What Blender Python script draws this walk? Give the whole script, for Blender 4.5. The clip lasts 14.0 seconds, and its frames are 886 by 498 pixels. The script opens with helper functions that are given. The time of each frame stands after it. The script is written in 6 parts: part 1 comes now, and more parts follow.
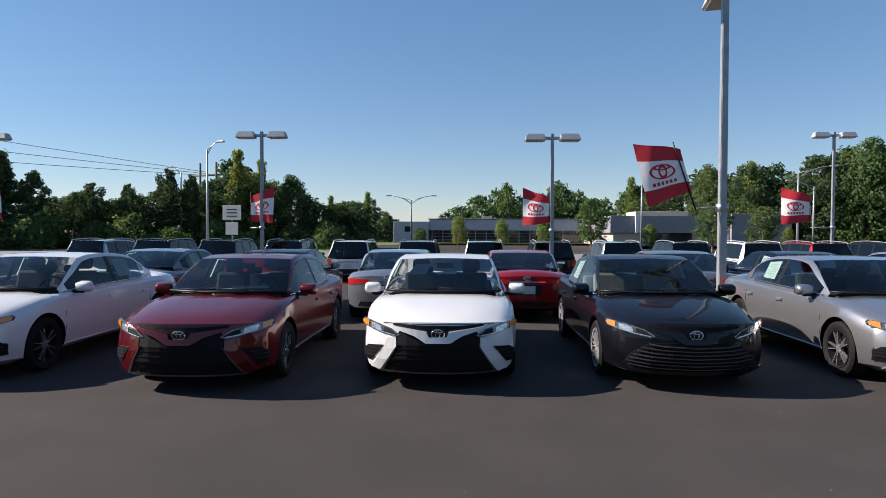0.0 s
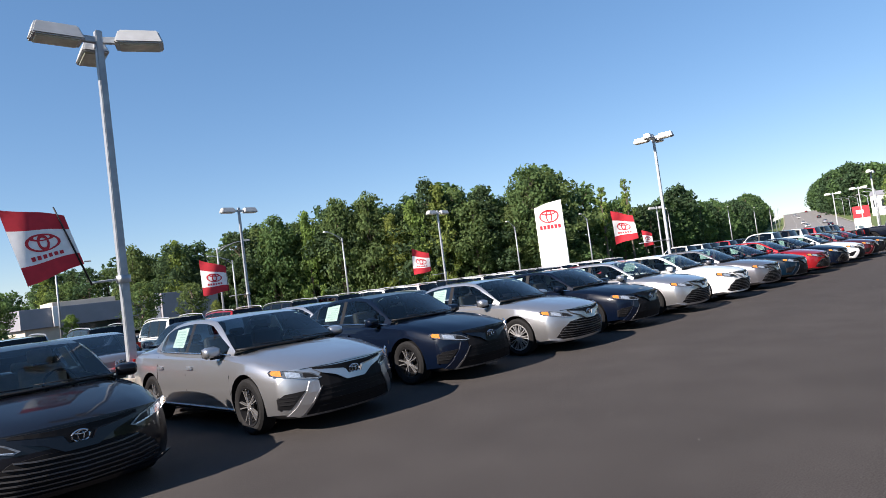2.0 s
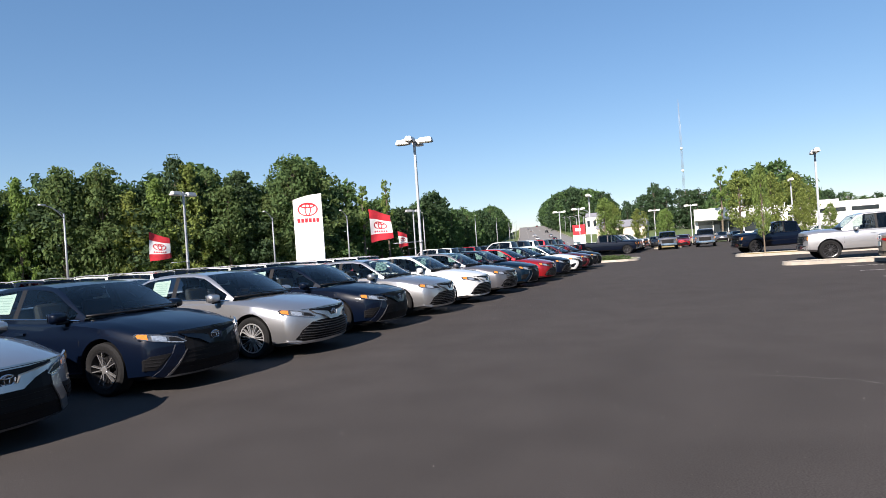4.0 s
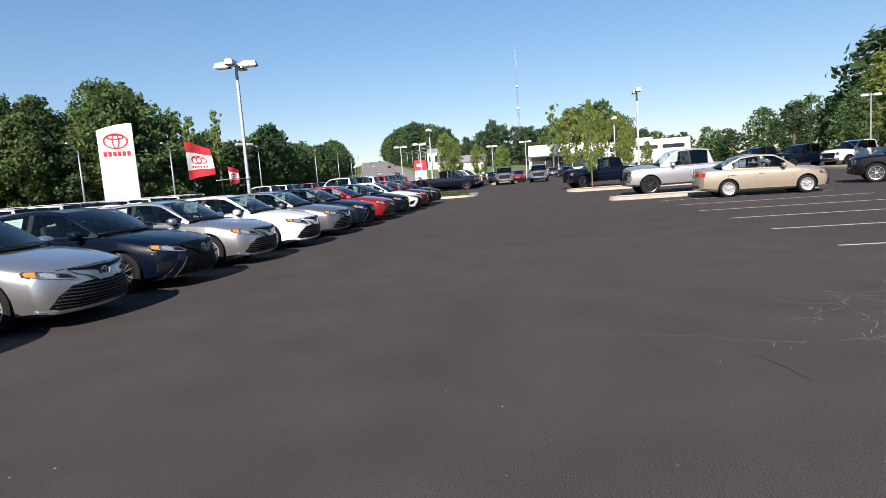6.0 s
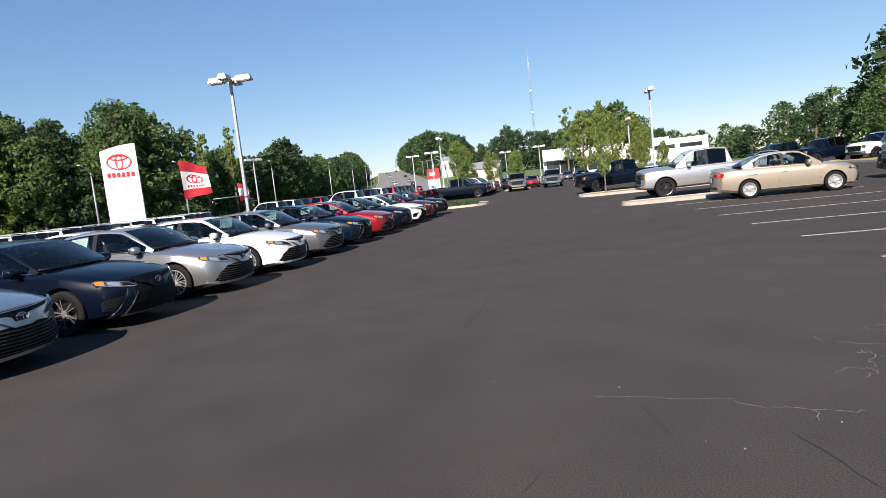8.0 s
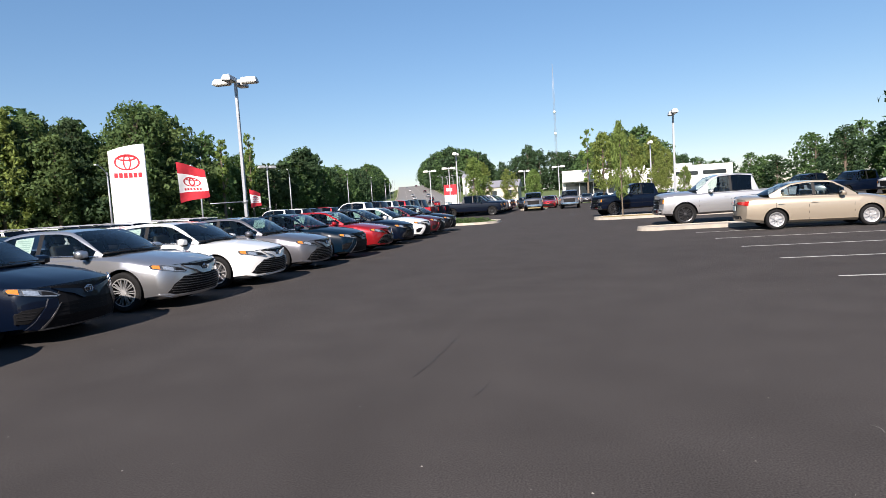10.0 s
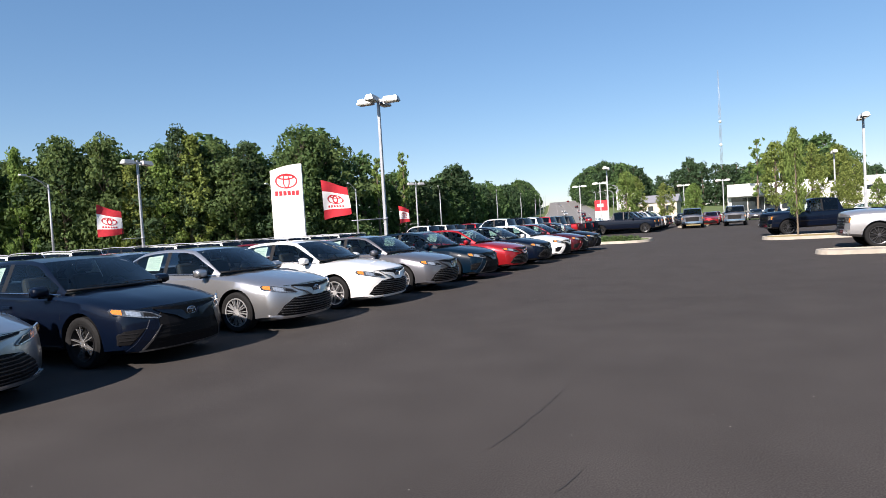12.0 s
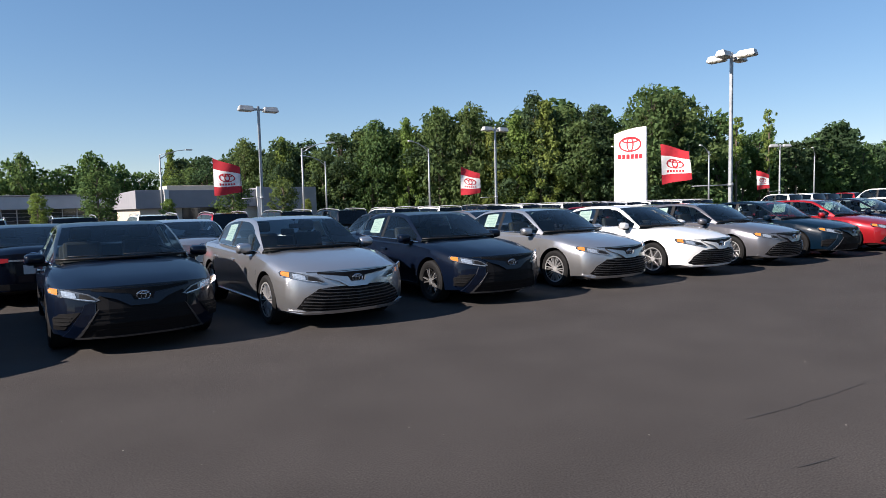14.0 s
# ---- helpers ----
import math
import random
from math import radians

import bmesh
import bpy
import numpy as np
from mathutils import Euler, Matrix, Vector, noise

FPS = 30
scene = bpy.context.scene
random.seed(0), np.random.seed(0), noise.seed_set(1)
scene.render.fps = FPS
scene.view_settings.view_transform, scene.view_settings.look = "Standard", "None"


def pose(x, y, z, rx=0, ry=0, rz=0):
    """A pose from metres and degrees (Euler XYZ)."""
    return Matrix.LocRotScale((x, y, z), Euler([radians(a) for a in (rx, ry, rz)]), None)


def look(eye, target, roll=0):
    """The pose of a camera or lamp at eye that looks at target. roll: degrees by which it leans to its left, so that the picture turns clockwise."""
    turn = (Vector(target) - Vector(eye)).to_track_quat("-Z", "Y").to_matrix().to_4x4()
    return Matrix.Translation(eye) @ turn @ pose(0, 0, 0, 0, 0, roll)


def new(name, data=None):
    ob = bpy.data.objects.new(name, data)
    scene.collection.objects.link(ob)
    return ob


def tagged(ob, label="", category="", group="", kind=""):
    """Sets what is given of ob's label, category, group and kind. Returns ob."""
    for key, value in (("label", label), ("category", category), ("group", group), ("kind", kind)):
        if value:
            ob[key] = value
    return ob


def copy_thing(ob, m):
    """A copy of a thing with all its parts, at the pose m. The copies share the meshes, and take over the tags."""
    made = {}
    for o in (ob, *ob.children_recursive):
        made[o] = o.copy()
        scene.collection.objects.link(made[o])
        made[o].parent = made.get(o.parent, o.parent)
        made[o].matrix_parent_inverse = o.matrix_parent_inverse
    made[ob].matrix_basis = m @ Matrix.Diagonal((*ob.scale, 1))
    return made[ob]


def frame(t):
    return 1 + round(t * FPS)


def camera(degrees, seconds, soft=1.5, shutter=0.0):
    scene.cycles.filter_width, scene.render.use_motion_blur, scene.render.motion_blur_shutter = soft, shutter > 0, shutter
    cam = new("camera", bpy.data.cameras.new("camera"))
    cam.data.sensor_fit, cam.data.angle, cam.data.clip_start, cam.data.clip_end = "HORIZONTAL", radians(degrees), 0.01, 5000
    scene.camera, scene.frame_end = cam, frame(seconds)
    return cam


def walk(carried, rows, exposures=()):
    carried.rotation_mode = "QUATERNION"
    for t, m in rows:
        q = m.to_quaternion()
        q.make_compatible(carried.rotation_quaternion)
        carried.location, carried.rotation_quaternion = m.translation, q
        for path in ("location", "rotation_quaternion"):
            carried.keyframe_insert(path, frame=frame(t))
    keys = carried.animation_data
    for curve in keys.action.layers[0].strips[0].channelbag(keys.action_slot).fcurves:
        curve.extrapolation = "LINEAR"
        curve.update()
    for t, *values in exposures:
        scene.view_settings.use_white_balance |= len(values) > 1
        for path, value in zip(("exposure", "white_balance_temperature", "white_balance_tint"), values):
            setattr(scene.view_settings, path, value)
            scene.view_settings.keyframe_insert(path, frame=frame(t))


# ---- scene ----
cam = camera(70.3, 14.0, soft=0.75)
PATH = [
    (0, (0.327, 0.168, 1.744), (0.247, 2.166, 1.694), 0.2),
    (0.5, (0.501, 0.669, 1.557), (1.193, 2.544, 1.49), -1.4),
    (1, (0.7, 0.767, 1.596), (1.661, 2.516, 1.724), -2.0),
    (1.5, (0.9, 0.833, 1.57), (2.046, 2.464, 1.728), -1.0),
    (2, (1.135, 1.006, 1.561), (2.584, 2.381, 1.655), -7.4),
    (2.5, (1.406, 1.223, 1.563), (3.114, 2.263, 1.535), -5.6),
    (2.7, (1.458, 1.246, 1.529), (3.203, 2.224, 1.487), -3.8),
    (4.8, (2.689, 1.45, 1.539), (4.568, 2.135, 1.553), -5.5),
    (5, (2.851, 1.454, 1.545), (4.72, 2.165, 1.533), -5.6),
    (5.5, (3.235, 1.449, 1.58), (5.158, 1.979, 1.426), -3.8),
    (6, (3.618, 1.479, 1.558), (5.583, 1.766, 1.324), -4.2),
    (6.5, (3.91, 1.311, 1.59), (5.871, 1.657, 1.411), -7.6),
    (7, (4.243, 1.222, 1.585), (6.196, 1.586, 1.355), -7.4),
    (7.5, (4.588, 1.131, 1.579), (6.562, 1.294, 1.302), -4.4),
    (8, (4.963, 1.065, 1.615), (6.922, 1.411, 1.41), -6.3),
    (8.2, (5.017, 0.965, 1.609), (6.969, 1.356, 1.413), -5.4),
    (10.3, (6.678, 0.738, 1.501), (8.632, 1.142, 1.362), -3.4),
    (10.5, (6.819, 0.76, 1.5), (8.761, 1.222, 1.389), -5.0),
    (11, (7.196, 0.799, 1.507), (9.118, 1.336, 1.368), -5.2),
    (11.5, (7.518, 0.786, 1.499), (9.428, 1.351, 1.318), -2.4),
    (12, (7.651, 0.534, 1.554), (9.462, 1.379, 1.483), -3.4),
    (12.5, (7.702, 0.305, 1.575), (9.307, 1.495, 1.483), -3.6),
    (13, (7.839, 0.122, 1.571), (9.462, 1.279, 1.412), -2.5),
    (13.5, (7.55, -0.219, 1.546), (9.123, 1.009, 1.42), -2.0),
    (14, (7.468, -0.277, 1.571), (8.588, 1.374, 1.428), -1.4),
]
walk(cam, [(t, look(eye, target, roll)) for t, eye, target, roll in PATH],
     [(0.0, 1.06, 6300, 16), (0.6, 1.24, 6300, 16), (1.5, 1.36, 6300, 16), (2.6, 1.34, 6300, 16), (5.0, 1.14, 6300, 16), (8.2, 1.12, 6300, 16), (13.0, 1.22, 6300, 16), (14.0, 1.18, 6300, 16)])

# ---- light ----
SUN = Vector((-1.55, 0.15, 1.0)).normalized()
world = bpy.data.worlds.new("sky")
scene.world = world
world.use_nodes = True
wn = world.node_tree.nodes
sky = wn.new("ShaderNodeTexSky")
sky.sky_type = "NISHITA"
sky.sun_disc = False
sky.sun_elevation = math.asin(SUN.z)
sky.sun_rotation = math.atan2(SUN.x, SUN.y)
sky.altitude = 200
sky.air_density = 1.0
sky.dust_density = 0.0
sky.ozone_density = 4.0
haze = wn.new("ShaderNodeGamma")
haze.inputs["Gamma"].default_value = 0.66
depth = wn.new("ShaderNodeHueSaturation")
depth.inputs["Saturation"].default_value = 1.31
world.node_tree.links.new(sky.outputs["Color"], haze.inputs["Color"])
world.node_tree.links.new(haze.outputs["Color"], depth.inputs["Color"])
world.node_tree.links.new(depth.outputs["Color"], wn["Background"].inputs["Color"])
wn["Background"].inputs["Strength"].default_value = 0.100
sun_data = bpy.data.lights.new("sun", "SUN")
sun_data.energy = 5.0
sun_data.angle = radians(0.53)
sun_data.color = (1.0, 0.90, 0.76)
sun = new("sun", sun_data)
sun.matrix_world = look(SUN * 50, (0, 0, 0))


# ---- materials ----
def rgb(h):
    h = h.lstrip("#")
    return tuple(((int(h[i:i + 2], 16) / 255 + 0.055) / 1.055) ** 2.4 for i in (0, 2, 4))


def mat(name, color, rough=0.5, metal=0.0, coat=0.0, vary=0.0, scale=8.0, bump=0.0, bump_scale=60.0, emit=0.0, spec=0.5,
        island=False, per_object=0.0):
    """A principled material with colour variation at two scales and a fine bump."""
    m = bpy.data.materials.new(name)
    m.use_nodes = True
    n, l = m.node_tree.nodes, m.node_tree.links
    b = n["Principled BSDF"]
    b.inputs["Base Color"].default_value = (*color, 1)
    b.inputs["Roughness"].default_value = rough
    b.inputs["Metallic"].default_value = metal
    b.inputs["Coat Weight"].default_value = coat
    b.inputs["Coat Roughness"].default_value = 0.04
    b.inputs["Specular IOR Level"].default_value = spec
    if emit:
        b.inputs["Emission Color"].default_value = (*color, 1)
        b.inputs["Emission Strength"].default_value = emit
    co = n.new("ShaderNodeTexCoord")
    if vary:
        big = n.new("ShaderNodeTexNoise")
        big.inputs["Scale"].default_value = scale
        big.inputs["Detail"].default_value = 6
        l.new(co.outputs["Object"], big.inputs["Vector"])
        ramp = n.new("ShaderNodeMapRange")
        ramp.inputs["From Min"].default_value = 0.3
        ramp.inputs["From Max"].default_value = 0.7
        ramp.inputs["To Min"].default_value = 1 - vary
        ramp.inputs["To Max"].default_value = 1 + vary
        l.new(big.outputs["Fac"], ramp.inputs["Value"])
        last = ramp.outputs["Result"]
        if island or per_object:
            src = n.new("ShaderNodeNewGeometry").outputs["Random Per Island"] if island else n.new("ShaderNodeObjectInfo").outputs["Random"]
            r2 = n.new("ShaderNodeMapRange")
            amount = per_object or vary
            r2.inputs["To Min"].default_value = 1 - amount
            r2.inputs["To Max"].default_value = 1 + amount
            l.new(src, r2.inputs["Value"])
            mul = n.new("ShaderNodeMath")
            mul.operation = "MULTIPLY"
            l.new(last, mul.inputs[0])
            l.new(r2.outputs["Result"], mul.inputs[1])
            last = mul.outputs["Value"]
        hsv = n.new("ShaderNodeHueSaturation")
        hsv.inputs["Color"].default_value = (*color, 1)
        l.new(last, hsv.inputs["Value"])
        l.new(hsv.outputs["Color"], b.inputs["Base Color"])
    if bump:
        fine = n.new("ShaderNodeTexNoise")
        fine.inputs["Scale"].default_value = bump_scale
        fine.inputs["Detail"].default_value = 4
        l.new(co.outputs["Object"], fine.inputs["Vector"])
        bm_node = n.new("ShaderNodeBump")
        bm_node.inputs["Strength"].default_value = bump
        bm_node.inputs["Distance"].default_value = 0.02
        l.new(fine.outputs["Fac"], bm_node.inputs["Height"])
        l.new(bm_node.outputs["Normal"], b.inputs["Normal"])
    return m


def paint(name, color, metal=0.35, rough=0.32, coat=1.0):
    """Car paint: flaked base under a clear coat."""
    m = mat(name, color, rough, metal, coat=coat, vary=0.05, scale=900.0, spec=0.08)
    return m


def glass(name, tint):
    """A tinted pane: clear for light, with a mirror gloss that grows at the rim."""
    m = bpy.data.materials.new(name)
    m.use_nodes = True
    n, l = m.node_tree.nodes, m.node_tree.links
    n.remove(n["Principled BSDF"])
    t, g, f, x = (n.new("ShaderNodeBsdfTransparent"), n.new("ShaderNodeBsdfGlossy"), n.new("ShaderNodeFresnel"), n.new("ShaderNodeMixShader"))
    t.inputs["Color"].default_value = (*tint, 1)
    g.inputs["Roughness"].default_value = 0.02
    f.inputs["IOR"].default_value = 1.55
    l.new(f.outputs["Fac"], x.inputs["Fac"])
    l.new(t.outputs["BSDF"], x.inputs[1])
    l.new(g.outputs["BSDF"], x.inputs[2])
    l.new(x.outputs["Shader"], n["Material Output"].inputs["Surface"])
    return m


def leaves(name, color, through_color):
    m = bpy.data.materials.new(name)
    m.use_nodes = True
    n, l = m.node_tree.nodes, m.node_tree.links
    n.remove(n["Principled BSDF"])
    d, t, x = n.new("ShaderNodeBsdfDiffuse"), n.new("ShaderNodeBsdfTranslucent"), n.new("ShaderNodeMixShader")
    rnd, inf = n.new("ShaderNodeNewGeometry"), n.new("ShaderNodeObjectInfo")
    for col, node in ((color, d), (through_color, t)):
        h = n.new("ShaderNodeHueSaturation")
        h.inputs["Color"].default_value = (*col, 1)
        a = n.new("ShaderNodeMapRange")
        a.inputs["To Min"].default_value, a.inputs["To Max"].default_value = 0.6, 1.4
        l.new(rnd.outputs["Random Per Island"], a.inputs["Value"])
        b = n.new("ShaderNodeMapRange")
        b.inputs["To Min"].default_value, b.inputs["To Max"].default_value = 0.475, 0.515
        l.new(inf.outputs["Random"], b.inputs["Value"])
        l.new(a.outputs["Result"], h.inputs["Value"])
        l.new(b.outputs["Result"], h.inputs["Hue"])
        l.new(h.outputs["Color"], node.inputs["Color"])
    x.inputs["Fac"].default_value = 0.38
    l.new(d.outputs["BSDF"], x.inputs[1])
    l.new(t.outputs["BSDF"], x.inputs[2])
    l.new(x.outputs["Shader"], n["Material Output"].inputs["Surface"])
    return m


def asphalt_material():
    m = mat("asphalt", (0.045, 0.043, 0.043), 0.9, bump=0.3, bump_scale=260.0, spec=0.1)
    n, l = m.node_tree.nodes, m.node_tree.links
    b = n["Principled BSDF"]
    co = n.new("ShaderNodeTexCoord")
    values = []
    for scale, detail, lo, hi in ((0.11, 6, 0.93, 1.08), (1.1, 12, 0.90, 1.12), (90.0, 3, 0.6, 1.45)):
        t = n.new("ShaderNodeTexNoise")
        t.inputs["Scale"].default_value, t.inputs["Detail"].default_value = scale, detail
        l.new(co.outputs["Object"], t.inputs["Vector"])
        r = n.new("ShaderNodeMapRange")
        r.inputs["From Min"].default_value, r.inputs["From Max"].default_value = 0.3, 0.7
        r.inputs["To Min"].default_value, r.inputs["To Max"].default_value = lo, hi
        l.new(t.outputs["Fac"], r.inputs["Value"])
        values.append(r.outputs["Result"])
    mul = [n.new("ShaderNodeMath") for _ in range(2)]
    for node in mul:
        node.operation = "MULTIPLY"
    l.new(values[0], mul[0].inputs[0])
    l.new(values[1], mul[0].inputs[1])
    l.new(mul[0].outputs["Value"], mul[1].inputs[0])
    l.new(values[2], mul[1].inputs[1])
    hsv = n.new("ShaderNodeHueSaturation")
    hsv.inputs["Color"].default_value = (0.048, 0.0435, 0.0415, 1)
    l.new(mul[1].outputs["Value"], hsv.inputs["Value"])
    l.new(hsv.outputs["Color"], b.inputs["Base Color"])
    return m


ASPHALT = asphalt_material()
ROAD = mat("road_asphalt", (0.17, 0.165, 0.16), 0.85, vary=0.12, scale=0.3, bump=0.2)
GRASS = mat("grass", (0.085, 0.12, 0.03), 0.9, vary=0.3, scale=0.6, bump=0.6, bump_scale=30)
STRAW = mat("dry_grass", (0.28, 0.21, 0.08), 0.95, vary=0.3, scale=1.5, bump=0.6, bump_scale=40)
CONCRETE = mat("concrete", (0.31, 0.28, 0.235), 0.85, vary=0.15, scale=3.0, bump=0.3)
LINE = mat("line_paint", (0.46, 0.45, 0.42), 0.7, vary=0.22, scale=9.0, bump=0.2)
PAINTS = {
    "white": paint("white_paint", (0.63, 0.63, 0.625), 0.0, 0.3),
    "red": paint("dark_red_paint", (0.105, 0.005, 0.008), 0.35, 0.3, 0.8),
    "bright_red": paint("red_paint", (0.24, 0.010, 0.014), 0.35, 0.3),
    "black": paint("black_paint", (0.003, 0.003, 0.005), 0.0, 0.4, 0.6),
    "silver": paint("silver_paint", (0.40, 0.405, 0.42), 0.85, 0.30),
    "navy": paint("navy_paint", (0.0012, 0.0032, 0.010), 0.0, 0.35, 0.55),
    "teal": paint("deep_blue_paint", (0.0012, 0.0065, 0.015), 0.0, 0.35, 0.55),
    "pale_silver": paint("pale_silver_paint", (0.46, 0.46, 0.47), 0.75, 0.32),
    "grey": paint("grey_paint", (0.13, 0.13, 0.145), 0.6, 0.33),
    "tan": paint("tan_paint", (0.34, 0.29, 0.225), 0.5, 0.34),
    "maroon": paint("maroon_paint", (0.06, 0.008, 0.012), 0.4, 0.3),
}
GLASS = glass("car_glass", (0.64, 0.71, 0.70))
DARK_GLASS = glass("privacy_glass", (0.06, 0.065, 0.07))
RUBBER = mat("rubber", (0.010, 0.010, 0.0105), 0.75, vary=0.25, scale=30, spec=0.15)
TRIM = mat("black_trim", (0.009, 0.009, 0.010), 0.45, vary=0.1, scale=40, spec=0.2)
MESHG = mat("grille_black", (0.005, 0.005, 0.006), 0.6, vary=0.2, scale=300, spec=0.15)
CHROME = mat("chrome", (0.55, 0.56, 0.58), 0.15, 1.0)
ALLOY = mat("alloy", (0.50, 0.50, 0.51), 0.3, 0.6, vary=0.06, scale=60)
MACHINED = mat("machined_alloy", (0.55, 0.55, 0.56), 0.25, 0.85, vary=0.06, scale=60)
DARK_ALLOY = mat("dark_alloy", (0.10, 0.10, 0.105), 0.3, 0.7, vary=0.1, scale=60)
LAMP_LENS = mat("lamp_lens", (0.09, 0.093, 0.10), 0.12, 0.35, coat=1.0, vary=0.7, scale=22)
REFLECTOR = mat("lamp_reflector", (0.52, 0.53, 0.55), 0.2, 0.7, coat=1.0, vary=0.3, scale=30)
AMBER = mat("amber_lens", (0.62, 0.20, 0.02), 0.2, coat=1.0, vary=0.2, scale=60)
TAIL = mat("tail_lens", (0.42, 0.012, 0.01), 0.15, coat=1.0, vary=0.2, scale=40)
INTERIOR = mat("dark_interior", (0.02, 0.02, 0.021), 0.8, vary=0.2, scale=20)
BEIGE = mat("beige_seat", (0.36, 0.31, 0.25), 0.7, vary=0.15, scale=20)
PAPER = mat("window_sticker_paper", (0.47, 0.54, 0.51), 0.7, vary=0.06, scale=40)
INK = mat("faint_print", (0.30, 0.38, 0.36), 0.8)
STEEL = mat("galvanised_steel", (0.30, 0.32, 0.34), 0.5, 0.55, vary=0.14, scale=6)
HEADS = mat("lamp_housing", (0.40, 0.41, 0.41), 0.5, 0.3, vary=0.1, scale=5)
DIFFUSER = mat("lamp_diffuser", (0.34, 0.33, 0.25), 0.35, vary=0.2, scale=8)
WHITE_PANEL = mat("white_panel", (0.83, 0.83, 0.82), 0.45, vary=0.03, scale=2)
SIGN_EDGE = mat("sign_edge", (0.45, 0.46, 0.48), 0.5)
RED_SIGN = mat("red_sign", (0.56, 0.02, 0.03), 0.45, vary=0.05, scale=3)
FLAG_RED = mat("red_cloth", (0.48, 0.022, 0.035), 0.85, vary=0.12, scale=5)
FLAG_WHITE = mat("white_cloth", (0.78, 0.77, 0.75), 0.85, vary=0.08, scale=5)
BARK = mat("bark", (0.12, 0.095, 0.07), 0.9, vary=0.3, scale=6, bump=0.6, bump_scale=20)
LEAF = leaves("leaves", (0.078, 0.122, 0.050), (0.15, 0.22, 0.065))
LEAF_YOUNG = leaves("young_leaves", (0.13, 0.18, 0.055), (0.26, 0.34, 0.075))
LEAF_DARK = leaves("dark_leaves", (0.050, 0.080, 0.042), (0.08, 0.125, 0.05))
GREY_CLAD = mat("grey_cladding", (0.22, 0.22, 0.24), 0.6, vary=0.06, scale=0.8)
LIGHT_CLAD = mat("light_cladding", (0.42, 0.43, 0.45), 0.6, vary=0.06, scale=0.8)
CREAM = mat("cream_wall", (0.45, 0.40, 0.33), 0.8, vary=0.08, scale=0.8)
WALL_WHITE = mat("white_wall", (0.66, 0.66, 0.64), 0.6, vary=0.04, scale=0.5)
WINDOW = mat("window_glass", (0.02, 0.026, 0.03), 0.06, coat=0.5)


# ---- mesh helpers ----
def mesh(name, verts, faces, mats, idx=None, smooth=True):
    me = bpy.data.meshes.new(name)
    me.from_pydata([tuple(v) for v in verts], [], faces)
    for m in (mats if isinstance(mats, (list, tuple)) else [mats]):
        me.materials.append(m)
    if idx is not None:
        me.polygons.foreach_set("material_index", idx)
    me.polygons.foreach_set("use_smooth", [smooth] * len(me.polygons))
    return me


def part(name, bm_or_mesh, material=None, parent=None, label=""):
    """ONE mesh object under a thing or a part."""
    me = bm_or_mesh
    if isinstance(me, bmesh.types.BMesh):
        me = bpy.data.meshes.new(name)
        bm_or_mesh.to_mesh(me)
        bm_or_mesh.free()
        me.materials.append(material)
    ob = new(name, me)
    ob.parent = parent
    if label:
        ob["label"] = label
    return ob


def box_bm(bm, x0, x1, y0, y1, z0, z1, bevel=0.0, m=None):
    r = bmesh.ops.create_cube(bm, size=1.0, matrix=Matrix.Translation(((x0 + x1) / 2, (y0 + y1) / 2, (z0 + z1) / 2)) @ Matrix.Diagonal((x1 - x0, y1 - y0, z1 - z0, 1)))
    vs = r["verts"]
    if bevel:
        es = list({e for v in vs for e in v.link_edges})
        r2 = bmesh.ops.bevel(bm, geom=es, offset=bevel, segments=2, affect="EDGES", profile=0.5)
        vs = list({v for v in vs if v.is_valid} | set(r2["verts"]))
    if m is not None:
        bmesh.ops.transform(bm, matrix=m, verts=vs)
    return vs


def box(name, x0, x1, y0, y1, z0, z1, material, parent=None, bevel=0.0, label="", m=None):
    bm = bmesh.new()
    box_bm(bm, x0, x1, y0, y1, z0, z1, bevel, m)
    return part(name, bm, material, parent, label)


def tube_mesh(name, points, radii, material, sides=8, caps=True):
    """A round bar along points, with a radius for each."""
    verts, faces = [], []
    pts = [Vector(p) for p in points]
    for i, p in enumerate(pts):
        d = (pts[min(i + 1, len(pts) - 1)] - pts[max(i - 1, 0)]).normalized()
        a = d.orthogonal().normalized() if abs(d.z) < 0.99 else Vector((1, 0, 0))
        b = d.cross(a).normalized()
        a = b.cross(d)
        for s in range(sides):
            t = 2 * math.pi * s / sides
            verts.append(p + (a * math.cos(t) + b * math.sin(t)) * radii[i])
    for i in range(len(pts) - 1):
        for s in range(sides):
            t = (s + 1) % sides
            faces.append((i * sides + s, i * sides + t, (i + 1) * sides + t, (i + 1) * sides + s))
    if caps:
        faces.append(tuple(range(sides))[::-1])
        faces.append(tuple(range((len(pts) - 1) * sides, len(pts) * sides)))
    return mesh(name, verts, faces, material)


def smooth01(v):
    v = min(1.0, max(0.0, v))
    return v * v * (3 - 2 * v)


# ---- vehicles ----
FR = (0.0, 0.2, 0.4, 0.65, 0.85)
SIDE = ((0.80, 0.0), (0.955, 0.10), (0.985, 0.27), (1.0, 0.50), (0.99, 0.74), (0.965, 0.93), (0.90, 1.0))


